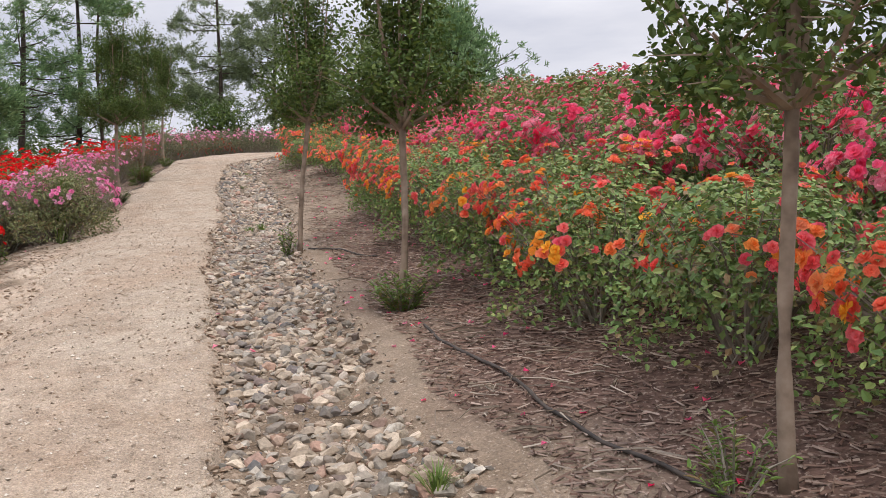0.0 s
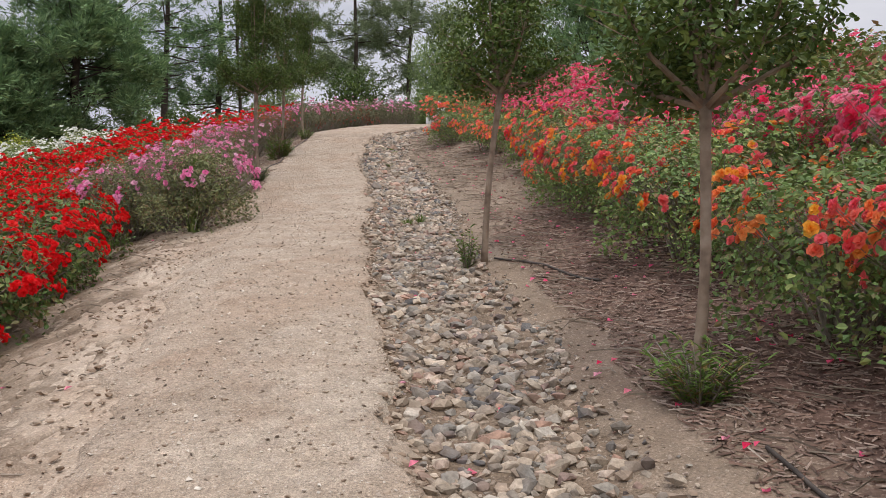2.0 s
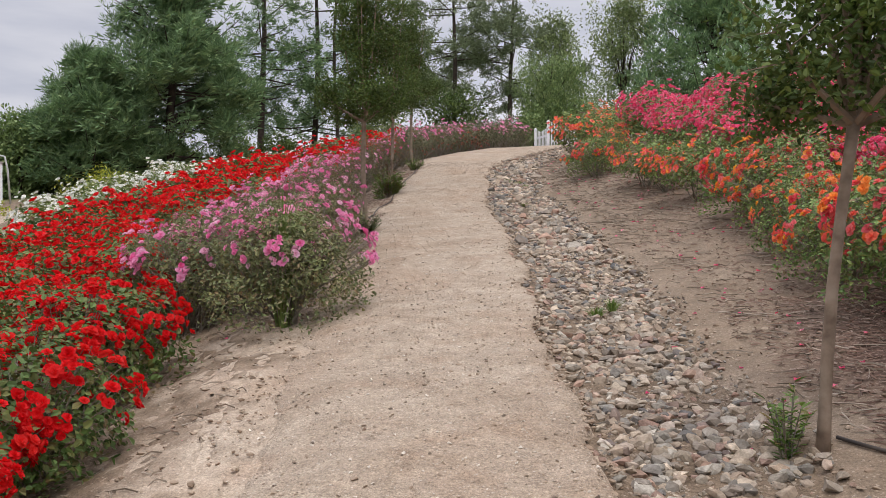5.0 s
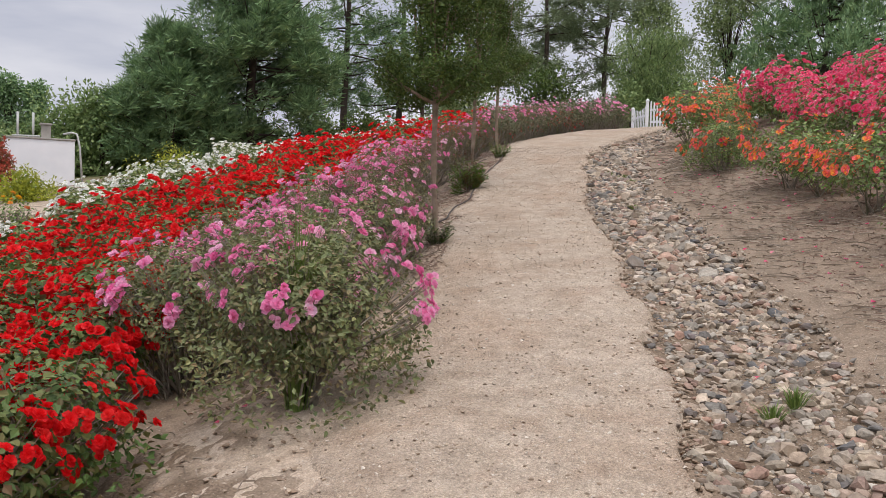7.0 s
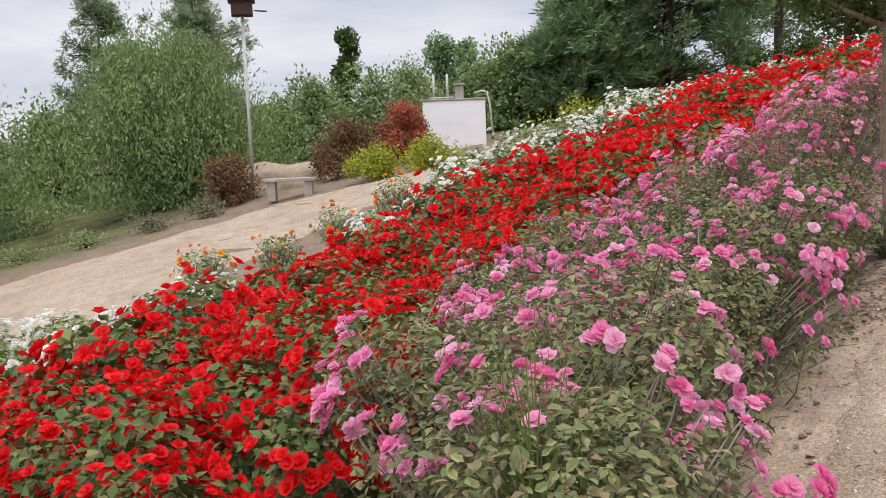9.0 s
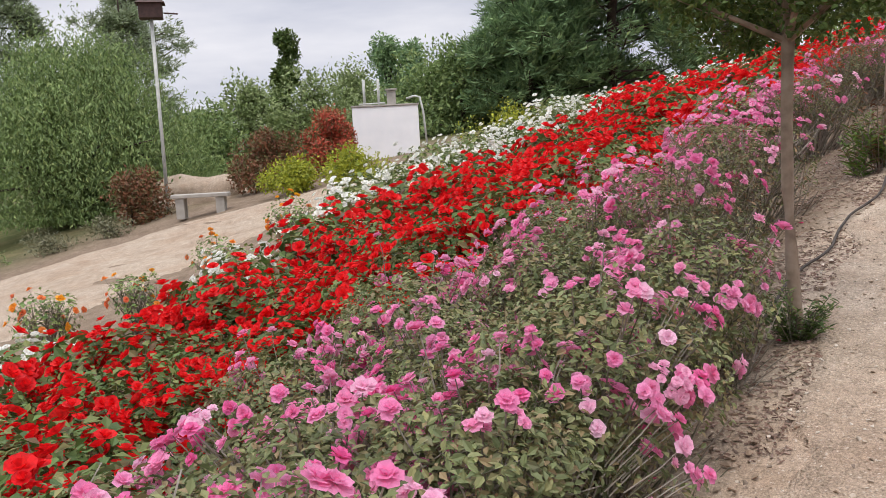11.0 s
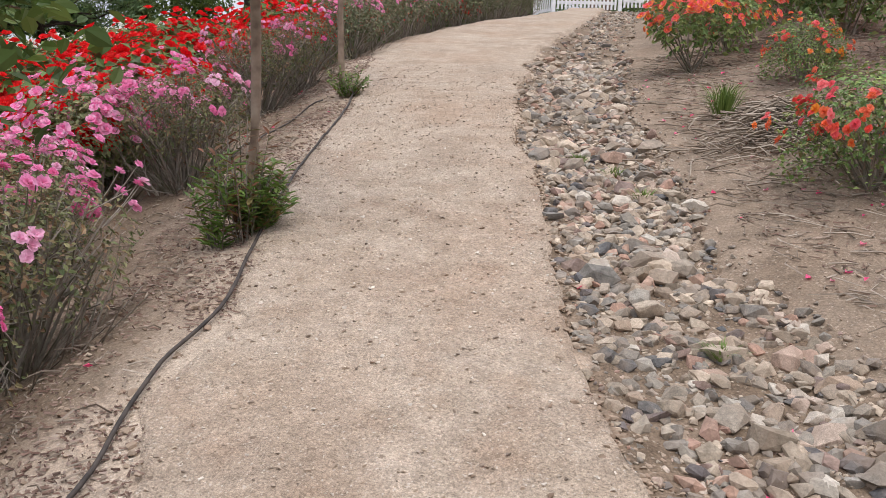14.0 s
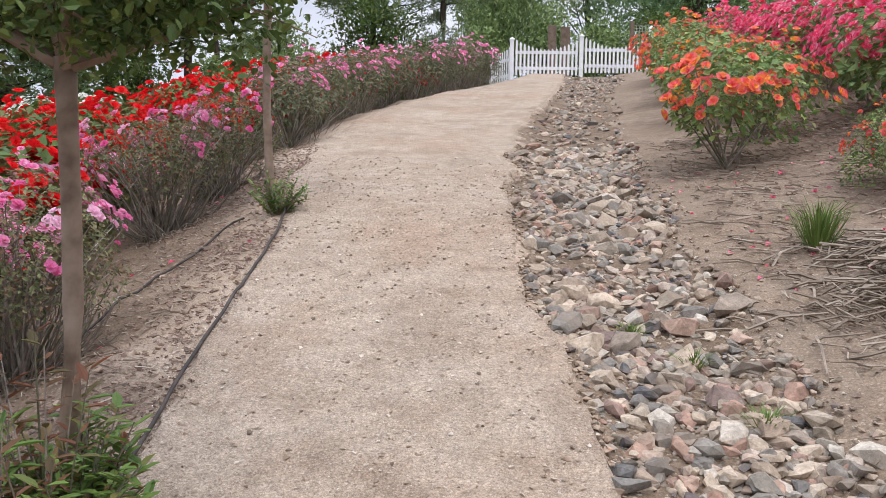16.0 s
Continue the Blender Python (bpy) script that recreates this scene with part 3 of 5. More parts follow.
    if kind.far:
        g = Geo()
        for p, d in spots:
            q = (d + Vector((0, 0, 0.6)) + ball() * 0.5).to_track_quat("Z", "Y")
            s, t = kind.bloom_r * rnd(0.75, 1.2), rnd(0, 6.28)
            for ring, (cnt, tilt, ln) in enumerate(((5, 0.35, 1.0), (4, 1.0, 0.75))):
                for c in range(cnt):
                    a = t + 6.283 * (c + 0.5 * ring) / cnt
                    o, e = Vector((math.cos(a), math.sin(a), 0)), Vector((-math.sin(a), math.cos(a), 0))
                    r1, up = s * ln * rnd(0.85, 1.15), Vector((0, 0, 1))
                    mid = o * (0.74 * r1 * math.cos(tilt)) + up * (0.74 * r1 * math.sin(tilt))
                    four = (up * (-0.1 * s), mid + e * (0.62 * r1), (o * math.cos(tilt) + up * math.sin(tilt) * 0.9) * r1, mid - e * (0.62 * r1))
                    g.add([tuple(q @ v + p) for v in four], [(0, 1, 2, 3)])
        tagged(part("blossom_cover", g.mesh("blossom_cover", M["far_" + kind.colour]), root), kind="stuff")
    else:
        for p, d in spots:
            q = (d + Vector((0, 0, 0.5)) + ball() * 0.5).to_track_quat("Z", "Y")
            s = kind.bloom_r * rnd(0.65, 1.12)
            if random.random() < kind.trusses:
                part("truss", random.choice(CLUSTER_MESHES[kind.colour]), root, m=Matrix.LocRotScale(p, q, (s, s, s)))
            else:
                part("bloom", random.choice(BLOOM_MESHES[kind.colour]), root, m=Matrix.LocRotScale(p, q, (s, s, s)))
    return root


BLOOM_MESHES = {key: [bloom_mesh(M["bloom_" + key]) for _ in range(4)] for key in BLOOMS}
CLUSTER_MESHES = {key: [cluster_mesh(M["bloom_" + key], n) for n in (2, 3, 3, 4, 5)] for key in BLOOMS}


def plant(kind, label, group, places, variants=3):
    """Bushes of one kind at the places (x, y, size)."""
    for k in range(variants):
        spots = places[k::variants]
        if not spots:
            continue
        first = rose_bush(kind, label, group)
        for j, (x, y, s) in enumerate(spots):
            m = at(x, y, rnd(0, 360), s, 0.02)
            if j == 0:
                first.matrix_basis = m
            else:
                copy_thing(first, m).scale = (s, s, s)


def plant_stuff(name, kind, label, category, places, variants=3):
    """A bed of bushes too many to tell apart, joined into one object."""
    verts, faces, slots, mats = [], [], [], []
    made = []
    for _ in range(variants):
        root = rose_bush(kind, label, "")
        made.append([(np.array([v.co for v in c.data.vertices]), [tuple(p.vertices) for p in c.data.polygons], c.data.materials[0]) for c in root.children])
        for c in (*root.children, root):
            bpy.data.objects.remove(c)
    for x, y, s in places:
        m = np.array(at(x, y, rnd(0, 360), s, 0.02))
        for co, fs, mat in random.choice(made):
            if mat not in mats:
                mats.append(mat)
            k = len(verts)
            verts.extend(map(tuple, co @ m[:3, :3].T + m[:3, 3]))
            faces.extend(tuple(i + k for i in f) for f in fs)
            slots.extend([mats.index(mat)] * len(fs))
    me = bpy.data.meshes.new(name)
    me.from_pydata(verts, [], faces)
    for mat in mats:
        me.materials.append(mat)
    me.polygons.foreach_set("material_index", slots)
    tagged(new(name, me), label, category, kind="stuff")


def row(d, y0, y1, step, side="left", size=(0.85, 1.15), jitter=0.14):
    out, y = [], y0
    while y < y1:
        yy = y + rnd(-jitter, jitter)
        x = along(PATH_LEFT, yy) - d if side == "left" else along(BED_RIGHT, yy) + d
        out.append((x + rnd(-jitter, jitter), yy, rnd(*size)))
        y += step
    return out


RED = RoseKind("red", "leaf_red", 0.50, 0.76, 2700, 0.040, 90, 0.034, clusters=1, trusses=0.6)
RED_FAR = RoseKind("red", "leaf_red", 0.52, 0.80, 1100, 0.056, 150, 0.036, far=True, clusters=1)
RED_BED = RoseKind("red", "leaf_red", 0.52, 0.80, 420, 0.10, 85, 0.055, far=True, clusters=1)
PINK = RoseKind("pink", "leaf_pink", 0.56, 0.90, 5600, 0.032, 78, 0.033, leggy=0.55, clusters=1, trusses=0.14)
PINK_FRONT = RoseKind("pink", "leaf_pink", 0.56, 0.90, 8600, 0.031, 100, 0.027, leggy=0.2, clusters=1, trusses=0.12)
PINK_THIN = RoseKind("pink", "leaf_thin", 0.58, 0.98, 4200, 0.028, 46, 0.034, leggy=1.0, clusters=1, trusses=0.2)
PINK_MID = RoseKind("pink", "leaf_pink", 0.56, 0.92, 2200, 0.045, 110, 0.038, far=True, leggy=0.6, clusters=1)
PINK_FAR = RoseKind("pink", "leaf_dull", 0.62, 1.0, 1700, 0.055, 42, 0.036, far=True, leggy=1.0, clusters=1)
ORANGE = RoseKind("orange", "leaf_orange", 0.60, 0.86, 4600, 0.034, 104, 0.036, leggy=0.2, clusters=1, trusses=0.2)
ORANGE_FAR = RoseKind("orange", "leaf_orange", 0.62, 0.95, 1700, 0.052, 90, 0.040, far=True, leggy=0.3, clusters=1)
HOT = RoseKind("hot", "leaf_hot", 0.60, 1.0, 2500, 0.045, 112, 0.042, clusters=1, trusses=0.42)
HOT_FAR = RoseKind("hot", "leaf_hot", 0.66, 1.05, 1000, 0.07, 180, 0.048, far=True, clusters=1)
HILL = RoseKind("hot", "leaf_hill", 0.75, 1.1, 950, 0.08, 30, 0.042, far=True)
WHITE = RoseKind("white", "leaf_white", 0.58, 0.9, 950, 0.07, 125, 0.038, far=True, clusters=1)
YELLOW = RoseKind("yellow", "leaf_orange", 0.42, 0.8, 520, 0.05, 14, 0.05, leggy=0.5)

RED_LABEL, PINK_LABEL = "red rose bush in full bloom with dark green leaves", "lilac-pink rose bush with dull green leaves beside the path"
ORANGE_LABEL, HOT_LABEL = "orange and coral rose bush with fresh green leaves on mulch", "hot pink rose bush in full bloom on the slope"
plant(RED, RED_LABEL, "red rose bed", row(1.25, 4.6, 10.2, 0.66) + row(1.95, 5.0, 9.5, 0.68), 4)
plant(RED_FAR, RED_LABEL, "red rose bed", row(1.95, 9.7, 12.4, 0.70) + row(2.3, 15.8, 19, 0.70, size=(1.05, 1.3)) + row(2.75, 5.0, 15, 0.70) + row(2.85, 15, 19, 0.70, size=(1.05, 1.3)) + row(3.35, 6.2, 18, 0.72) + row(4.1, 6.5, 17, 0.75) + row(1.35, 24, 33, 0.75, size=(1.2, 1.4)) + row(2.1, 22, 33, 0.8, size=(1.25, 1.5)), 4)
plant_stuff("red_rose_bed", RED_BED, "far red roses in full bloom along the crest", "roses", row(1.95, 19.2, 33, 0.72, size=(1.0, 1.2)) + row(2.65, 19.2, 29, 0.85) + row(3.35, 18.4, 29, 0.95) + row(4.1, 17.4, 29, 0.95) + row(4.8, 7.5, 28, 0.8) + row(1.7, 29, 33, 0.8), 3)
plant(PINK_FRONT, PINK_LABEL, "pink rose row", [(-4.15, 10.75, 1.1)], 1)
plant(PINK, PINK_LABEL, "pink rose row", row(0.55, 11.6, 14.2, 0.78, jitter=0.08) + row(1.25, 11.6, 15.4, 0.8) + row(1.95, 12.8, 15.4, 0.8), 4)
plant(PINK_MID, PINK_LABEL, "pink rose row", row(1.7, 15.6, 22.2, 0.8, size=(0.85, 1.05)), 2)
plant(PINK_THIN, "leggy pink rose bush with few blooms and bare grey canes", "pink rose row", row(0.95, 15.0, 17.0, 0.78, jitter=0.08, size=(0.9, 1.1)) + [(-6.75, 17.55, 0.9), (-6.62, 19.05, 0.95), (-7.0, 21.3, 1.0), (-6.95, 22.2, 0.95)], 3)
plant(PINK_FAR, "tall pink rose bush with greyish leaves along the path", "pink rose row", row(0.5, 24.2, 36, 1.0, size=(0.95, 1.2)), 3)
plant(WHITE, "white rose bush in full bloom above the dirt road", "white rose row", row(5.5, 10.8, 13.0, 0.72) + row(6.2, 11.0, 12.6, 0.8) + row(5.4, 15.2, 29, 0.9, size=(0.85, 1.2), jitter=0.25), 3)
plant_stuff("white_rose_bed", WHITE, "far white roses in full bloom above the dirt road", "roses", row(6.1, 17.5, 30, 0.85), 2)
plant(ORANGE, ORANGE_LABEL, "orange rose row", row(1.3, 5.4, 14.4, 0.84, "right", (0.68, 1.06), 0.2) + [(1.42, 3.8, 0.92), (1.0, 4.65, 0.92), (1.85, 3.0, 0.92), (2.3, 2.3, 0.9), (-2.42, 18.35, 0.82), (-2.3, 20.85, 0.62)], 4)
plant(ORANGE_FAR, ORANGE_LABEL, "orange rose row", row(1.25, 15.2, 17.6, 0.85, "right", (0.7, 0.9)) + [(-3.05, 22.2, 1.12)] + row(1.0, 23.2, 34, 0.95, "right"), 2)
plant(ORANGE_FAR, ORANGE_LABEL, "orange rose row", row(1.9, 4.5, 14, 1.3, "right", (0.7, 0.95), 0.2), 2)
plant(HOT, HOT_LABEL, "hot pink rose rows", row(2.4, 4.2, 12.6, 0.82, "right", (0.85, 1.02)), 3)
plant(HOT_FAR, HOT_LABEL, "hot pink rose rows", row(2.45, 13, 22, 0.9, "right", (0.68, 0.92), 0.22) + row(2.1, 22.6, 34, 0.95, "right", (0.85, 1.1)) + row(3.5, 14.5, 30, 0.95, "right", (0.72, 1.0), 0.22), 3)
plant(HILL, "green rose bush with few red blooms high on the slope", "hilltop rose rows", row(3.55, 4.6, 14, 1.0, "right", (0.75, 0.95), 0.22), 3)
plant_stuff("hilltop_roses", HILL, "green rose bushes with few red blooms on the hilltop", "roses", row(4.7, 6.5, 34, 1.1, "right") + row(6.0, 7, 34, 1.2, "right") + row(7.4, 5, 34, 1.25, "right"), 3)
plant(YELLOW, "leggy rose bush with yellow and peach blooms beside the dirt road", "roadside roses", [(-12.9, 17.4, 1.0), (-12.0, 13.8, 1.0), (-12.5, 16.0, 0.85), (-11.7, 14.6, 0.9)], 2)


# ---- young trees ----
def young_tree(name, base, fork, lean, label, crown_r=0.62, crown_h=1.6, leaves=9000, wide=1.0, leaf_size=(0.024, 0.047), girth=1.0):
    root = thing(name, label, "tree", "young trees along the path", at(*base, 0, 1, 0.03))
    g = Geo()
    pts = [Vector((lean[0] * t + 0.012 * math.sin(5 * t + base[1]), lean[1] * t, fork * t)) for t in (0, 0.1, 0.3, 0.5, 0.7, 0.88, 1)]
    g.tube(pts, [girth * k for k in (0.036, 0.030, 0.0275, 0.026, 0.025, 0.026, 0.029)], 12)
    part("trunk", g.mesh("trunk", M["bark"], True), root)
    g, leaf, top = Geo(), Geo(), pts[-1]
    ends = []
    for k in range(15):
        t = k * 2.4 + rnd(-0.3, 0.3)
        tilt = (rnd(0.12, 0.6) if k < 9 else rnd(0.9, 1.3)) if k else 0.05
        d = Vector((math.cos(t) * math.sin(tilt), math.sin(t) * math.sin(tilt), math.cos(tilt)))
        tip = top + Vector((d.x * crown_r * 0.95, d.y * crown_r * 0.95, crown_h * rnd(0.6, 0.95) if k < 9 else rnd(0.12, 0.4)))
        mid = top.lerp(tip, 0.45) + Vector((d.x, d.y, 0)) * 0.1
        g.tube([top - Vector((0, 0, 0.03)), mid, tip], [0.017, 0.010, 0.004], 5, cap=False)
        ends += [(top, mid), (mid, tip), (mid, tip)]
        for _ in range(7):
            q = mid.lerp(tip, rnd(-0.5, 1.0))
            e = q + Vector((rnd(-1, 1), rnd(-1, 1), rnd(-0.35, 0.8))) * 0.24
            g.tube([q, e], [0.004, 0.0015], 3, cap=False)
            ends += [(q, e)] * 3
    part("branchwork", g.mesh("branchwork", M["bark"]), root)
    while len(leaf.f) < 2 * leaves:
        a, b = random.choice(ends)
        p = a.lerp(b, rnd(0.15, 1.15)) + ball() * rnd(0, 0.2)
        rel = p - top
        if rel.z < -0.02 - 0.05 * rel.xy.length / crown_r + 0.06 * noise.noise(p * 4) or (rel.xy.length / wide) > crown_r * (1.02 + 0.22 * noise.noise(p * 3.5) - 0.35 * max(0, rel.z / crown_h - 0.5)):
            continue
        n = (Vector((0, 0, 0.8)) + ball()).normalized()
        leaf.leaf(p, n.cross(ball()).normalized(), n, rnd(*leaf_size), 0.6, 0.12, True)
    part("crown", leaf.mesh("crown", M["leaf_tree"]), root)
    return root


TREE_LABEL = "slender young tree with a smooth grey-brown trunk and dense crown"
TREES = [(1.19, 2.9, 1.14, (0.02, 0.0)), (0.02, 5.72, 1.15, (0.03, 0.05)), (-1.03, 8.52, 1.28, (0.10, 0.02)),
         (-4.83, 14.46, 1.33, (-0.03, 0.0)), (-5.53, 17.7, 1.3, (0.04, 0.02)), (-6.1, 20.95, 1.42, (0.0, 0.0))]
for x, y, fork, lean in TREES:
    left = x < -4
    young_tree("tree", (x, y), fork, lean, TREE_LABEL, 0.60 if left else (0.44 if y < 4 else 0.5), 1.95 if left else 1.5, 20000 if left else (6500 if y < 4 else 10500), leaf_size=(0.020, 0.040) if left else (0.022, 0.043), girth=1.0 if left else 0.84)


# ---- things on the ground ----
def hull(n, sq):
    bm = bmesh.new()
    for _ in range(n):
        d = ball() * rnd(0.8, 1.0)
        bm.verts.new((d.x, d.y * rnd(0.75, 1), d.z * sq))
    got = bmesh.ops.convex_hull(bm, input=bm.verts[:])
    bmesh.ops.delete(bm, geom=[v for v in bm.verts if not v.link_faces], context="VERTS")
    bm.verts.index_update()
    out = np.array([v.co[:] for v in bm.verts]), [[v.index for v in f.verts] for f in bm.faces]
    bm.free()
    return out


def scatter(g, shapes, x, y, size, sink=0.35, tilt=25):
    co, fs = random.choice(shapes)
    m = np.array(pose(x, y, land(x, y) + size * (0.5 - sink), rnd(-tilt, tilt), rnd(-tilt, tilt), rnd(0, 360)))
    k = rnd(0.75, 1.3)
    v = (co * size * np.array([k, 1 / k, 1])) @ m[:3, :3].T + m[:3, 3]
    g.add([tuple(p) for p in v], fs)


ROCKS = [hull(random.choice((12, 15, 18, 22)), rnd(0.45, 0.85)) for _ in range(22)]
bed = strip("stone_bed", M["ground"], -3.0, 40.0, 0.1, lambda y: edges(y)[1] - 0.02, lambda y: edges(y)[2] + 0.05, 12, 0.006, "dry channel of loose grey and rust stones beside the path", "stone bed")
rest, pieces = Geo(), []
rock_meshes = []
for co, fs in ROCKS:
    me = bpy.data.meshes.new("stone")
    me.from_pydata([tuple(c) for c in co], [], fs)
    me.materials.append(M["stone_piece"])
    rock_meshes.append(me)
y = -1.5
while y < 39:
    y += (0.0010 if 13 < y < 20 else 0.0012) if y < 24 else 0.007
    pl, gl, gr = edges(y)
    s = random.betavariate(1.7, 1.5) if random.random() < 0.55 else random.random()
    if random.random() < 0.6 * smooth(0.2, 0.5, wob(gl + (gr - gl) * s, y, 2.3, 71)):
        continue
    x = gl + 0.02 + (gr - gl + 0.02) * s
    size = 0.011 + 0.047 * random.random() ** 2.3
    if y < 13.5:
        size *= 0.92
    elif random.random() < 0.02:
        size = rnd(0.065, 0.105)
    if abs(s - 0.5) > 0.42:
        size *= 0.75
    if 16.3 < y < 18.9 and size > 0.03 and len(pieces) < 300:
        k = rnd(0.75, 1.3)
        m = pose(x, y, land(x, y) + size * 0.2, rnd(-25, 25), rnd(-25, 25), rnd(0, 360)) @ Matrix.Diagonal((size * k, size / k, size, 1))
        pieces.append(part("stone", random.choice(rock_meshes), bed, m=m))
    else:
        scatter(rest, ROCKS, x, y, size, 0.2)
tagged(part("loose_stone_fill", rest.mesh("loose_stone_fill", M["stone"]), bed), kind="stuff")

BITS = [hull(8, 0.65) for _ in range(8)]
g = Geo()
for _ in range(5200):
    y = rnd(1.0, 23)
    pl, gl, gr = edges(y)
    scatter(g, BITS, rnd(gl + 0.01, gr + 0.12), y, rnd(0.006, 0.02), 0.1)
tagged(part("gravel_fill", g.mesh("gravel_fill", M["stone"]), bed), kind="stuff")

g = Geo()
for _ in range(19000):
    y = rnd(0.8, 23)
    pl, gl, gr = edges(y)
    x = rnd(pl - 0.1, gl)
    co, fs = random.choice(BITS)
    size = 0.0025 + 0.012 * random.random() ** 3.2
    k = math.radians(rnd(0, 360))
    z = land(x, y) + 0.016 + size * 0.25
    g.add([(x + size * (c[0] * math.cos(k) - c[1] * math.sin(k)), y + size * (c[0] * math.sin(k) + c[1] * math.cos(k)), z + size * c[2]) for c in co], fs)
tagged(new("path_pebbles", g.mesh("path_pebbles", M["pebble"])), "small pebbles and grit strewn over the sandy path", "pebbles", kind="stuff")

g = Geo()
LUMPS = [hull(14, 0.45) for _ in range(8)]
for _ in range(5200):
    y = rnd(2.5, 16) if random.random() < 0.6 else rnd(16, 24)
    pl = edges(y)[0]
    d = abs(random.gauss(0.3, 0.4))
    late = y > 13.6
    scatter(g, LUMPS, pl - 0.02 - d, y, 0.004 + (0.024 if late else 0.022) * random.random() ** 4.0, 0.3 if late else -0.2, 15)
for _ in range(1300):
    y = rnd(1, 23)
    gr = edges(y)[2]
    scatter(g, LUMPS, gr + abs(random.gauss(0.05, 0.35)), y, 0.005 + 0.022 * random.random() ** 2.5, 0.4, 15)
for _ in range(1000):
    y = rnd(2, 23)
    pl, gl, gr = edges(y)
    x = pl + (gl - pl) * (random.random() ** 1.6 if random.random() < 0.6 else random.random())
    scatter(g, LUMPS, x, y, 0.004 + 0.018 * random.random() ** 3.2, -0.3, 10)
for _ in range(3400):
    y = rnd(1, 24)
    gl = edges(y)[1]
    scatter(g, LUMPS, gl + random.gauss(0.03, 0.05), y, 0.007 + 0.02 * random.random() ** 2, 0.1, 15)
tagged(new("soil_clods", g.mesh("soil_clods", M["clod"])), "crumbled clods of dry soil along the eroded bank", "soil clods", kind="stuff")


def sliver(g, p, d, length, w, up):
    """A three-sided chip or twig."""
    d = d.normalized()
    s = d.cross(Vector((0, 0, 1))).normalized() * w
    a, b = p - d * (length / 2), p + d * (length / 2)
    g.add([tuple(a - s), tuple(a + s), tuple(a + up), tuple(b - s * 0.6), tuple(b + s * 0.6), tuple(b + up * 0.7)], [(1, 2, 5, 4), (2, 0, 3, 5)])


g = Geo()
for _ in range(32000):
    y = rnd(1.0, 11) if random.random() < 0.72 else rnd(11, 24)
    dr = 0.25 + 2.3 * random.random() ** (1.2 if y < 8 else 0.8)
    x = edges(y)[2] + dr
    z = land(x, y)
    t = rnd(0, 6.28)
    sliver(g, Vector((x, y, z + 0.006)), Vector((math.cos(t), math.sin(t), rnd(-0.2, 0.3))), rnd(0.02, 0.085), rnd(0.002, 0.006), Vector((0, 0, rnd(0.003, 0.007))))
tagged(new("wood_mulch", g.mesh("wood_mulch", M["chips"])), "red-brown shredded wood mulch under the rose bushes", "mulch", kind="stuff")

g = Geo()
for _ in range(17000):
    y = rnd(13.4, 24)
    x = edges(y)[0] - abs(random.gauss(0.35, 0.4)) + 0.05
    t = rnd(0, 6.28)
    if noise.noise(Vector((x * 1.6, y * 1.6, 4))) < rnd(-0.5, 0.3):
        continue
    sliver(g, Vector((x, y, land(x, y) + 0.005)), Vector((math.cos(t), math.sin(t), rnd(-0.2, 0.3))), rnd(0.008, 0.032), rnd(0.002, 0.006), Vector((0, 0, rnd(0.003, 0.007))))
tagged(new("leaf_litter", g.mesh("leaf_litter", M["chips"])), "dry brown leaf litter on the soil below pink roses", "leaf litter", kind="stuff")

g = Geo()
for _ in range(480):
    side = random.random() < 0.92
    y = rnd(2, 22)
    pl, gl, gr = edges(y)
    x = gr + rnd(0.1, 2.0) if side else pl - rnd(0.1, 1.2)
    if random.random() < 0.035:
        x = rnd(gl, gr)
    n = (Vector((0, 0, 1)) + ball() * 0.4).normalized()
    g.leaf(Vector((x, y, land(x, y) + 0.012)), n.orthogonal(), n, rnd(0.02, 0.04), 0.9, 0.25)
tagged(new("fallen_petals", g.mesh("fallen_petals", M["far_hot"])), "fallen pink and red rose petals on the ground", "petals", kind="stuff")


def hose(name, pts, label, radius=0.008):
    g, out = Geo(), []
    for (x0, y0), (x1, y1) in zip(pts, pts[1:]):
        n = max(2, int(math.hypot(x1 - x0, y1 - y0) / 0.08))
        out += [(x0 + (x1 - x0) * i / n, y0 + (y1 - y0) * i / n) for i in range(n)]
    sm = out
    for _ in range(6):
        sm = [sm[0]] + [((a[0] + 2 * b[0] + c[0]) / 4, (a[1] + 2 * b[1] + c[1]) / 4) for a, b, c in zip(sm, sm[1:], sm[2:])] + [sm[-1]]
    g.tube([(x + 0.012 * wob(x, y, 3), y, land(x, y) + radius + (0.014 if x < -2 else 0.005)) for x, y in sm], [radius] * len(sm), 7)
    tagged(new(name, g.mesh(name, M["hose"], True)), label, "hose")


hose("irrigation_hose", [(-4.95, 14.2), (-5.14, 15.1), (-5.12, 15.7), (-5.28, 16.2), (-5.22, 16.75), (-5.42, 17.5), (-5.63, 18.6), (-5.74, 19.5), (-5.86, 20.4), (-6.05, 21.2)], "black drip irrigation hose along the path edge")
hose("irrigation_hose", [(-6.5, 19.3), (-6.48, 19.9), (-6.4, 20.4), (-6.2, 20.9)], "black drip irrigation hose beside the roses", 0.007)
hose("irrigation_hose", [(0.15, 5.2), (0.30, 4.61), (0.45, 4.23), (0.56, 3.94), (0.66, 3.54), (0.85, 3.2), (1.2, 2.6)], "dusty drip irrigation hose lying on mulch")
hose("irrigation_hose", [(-0.95, 8.62), (-0.82, 8.48), (-0.66, 8.22), (-0.48, 7.95), (-0.2, 7.5)], "dusty drip irrigation hose lying on mulch")


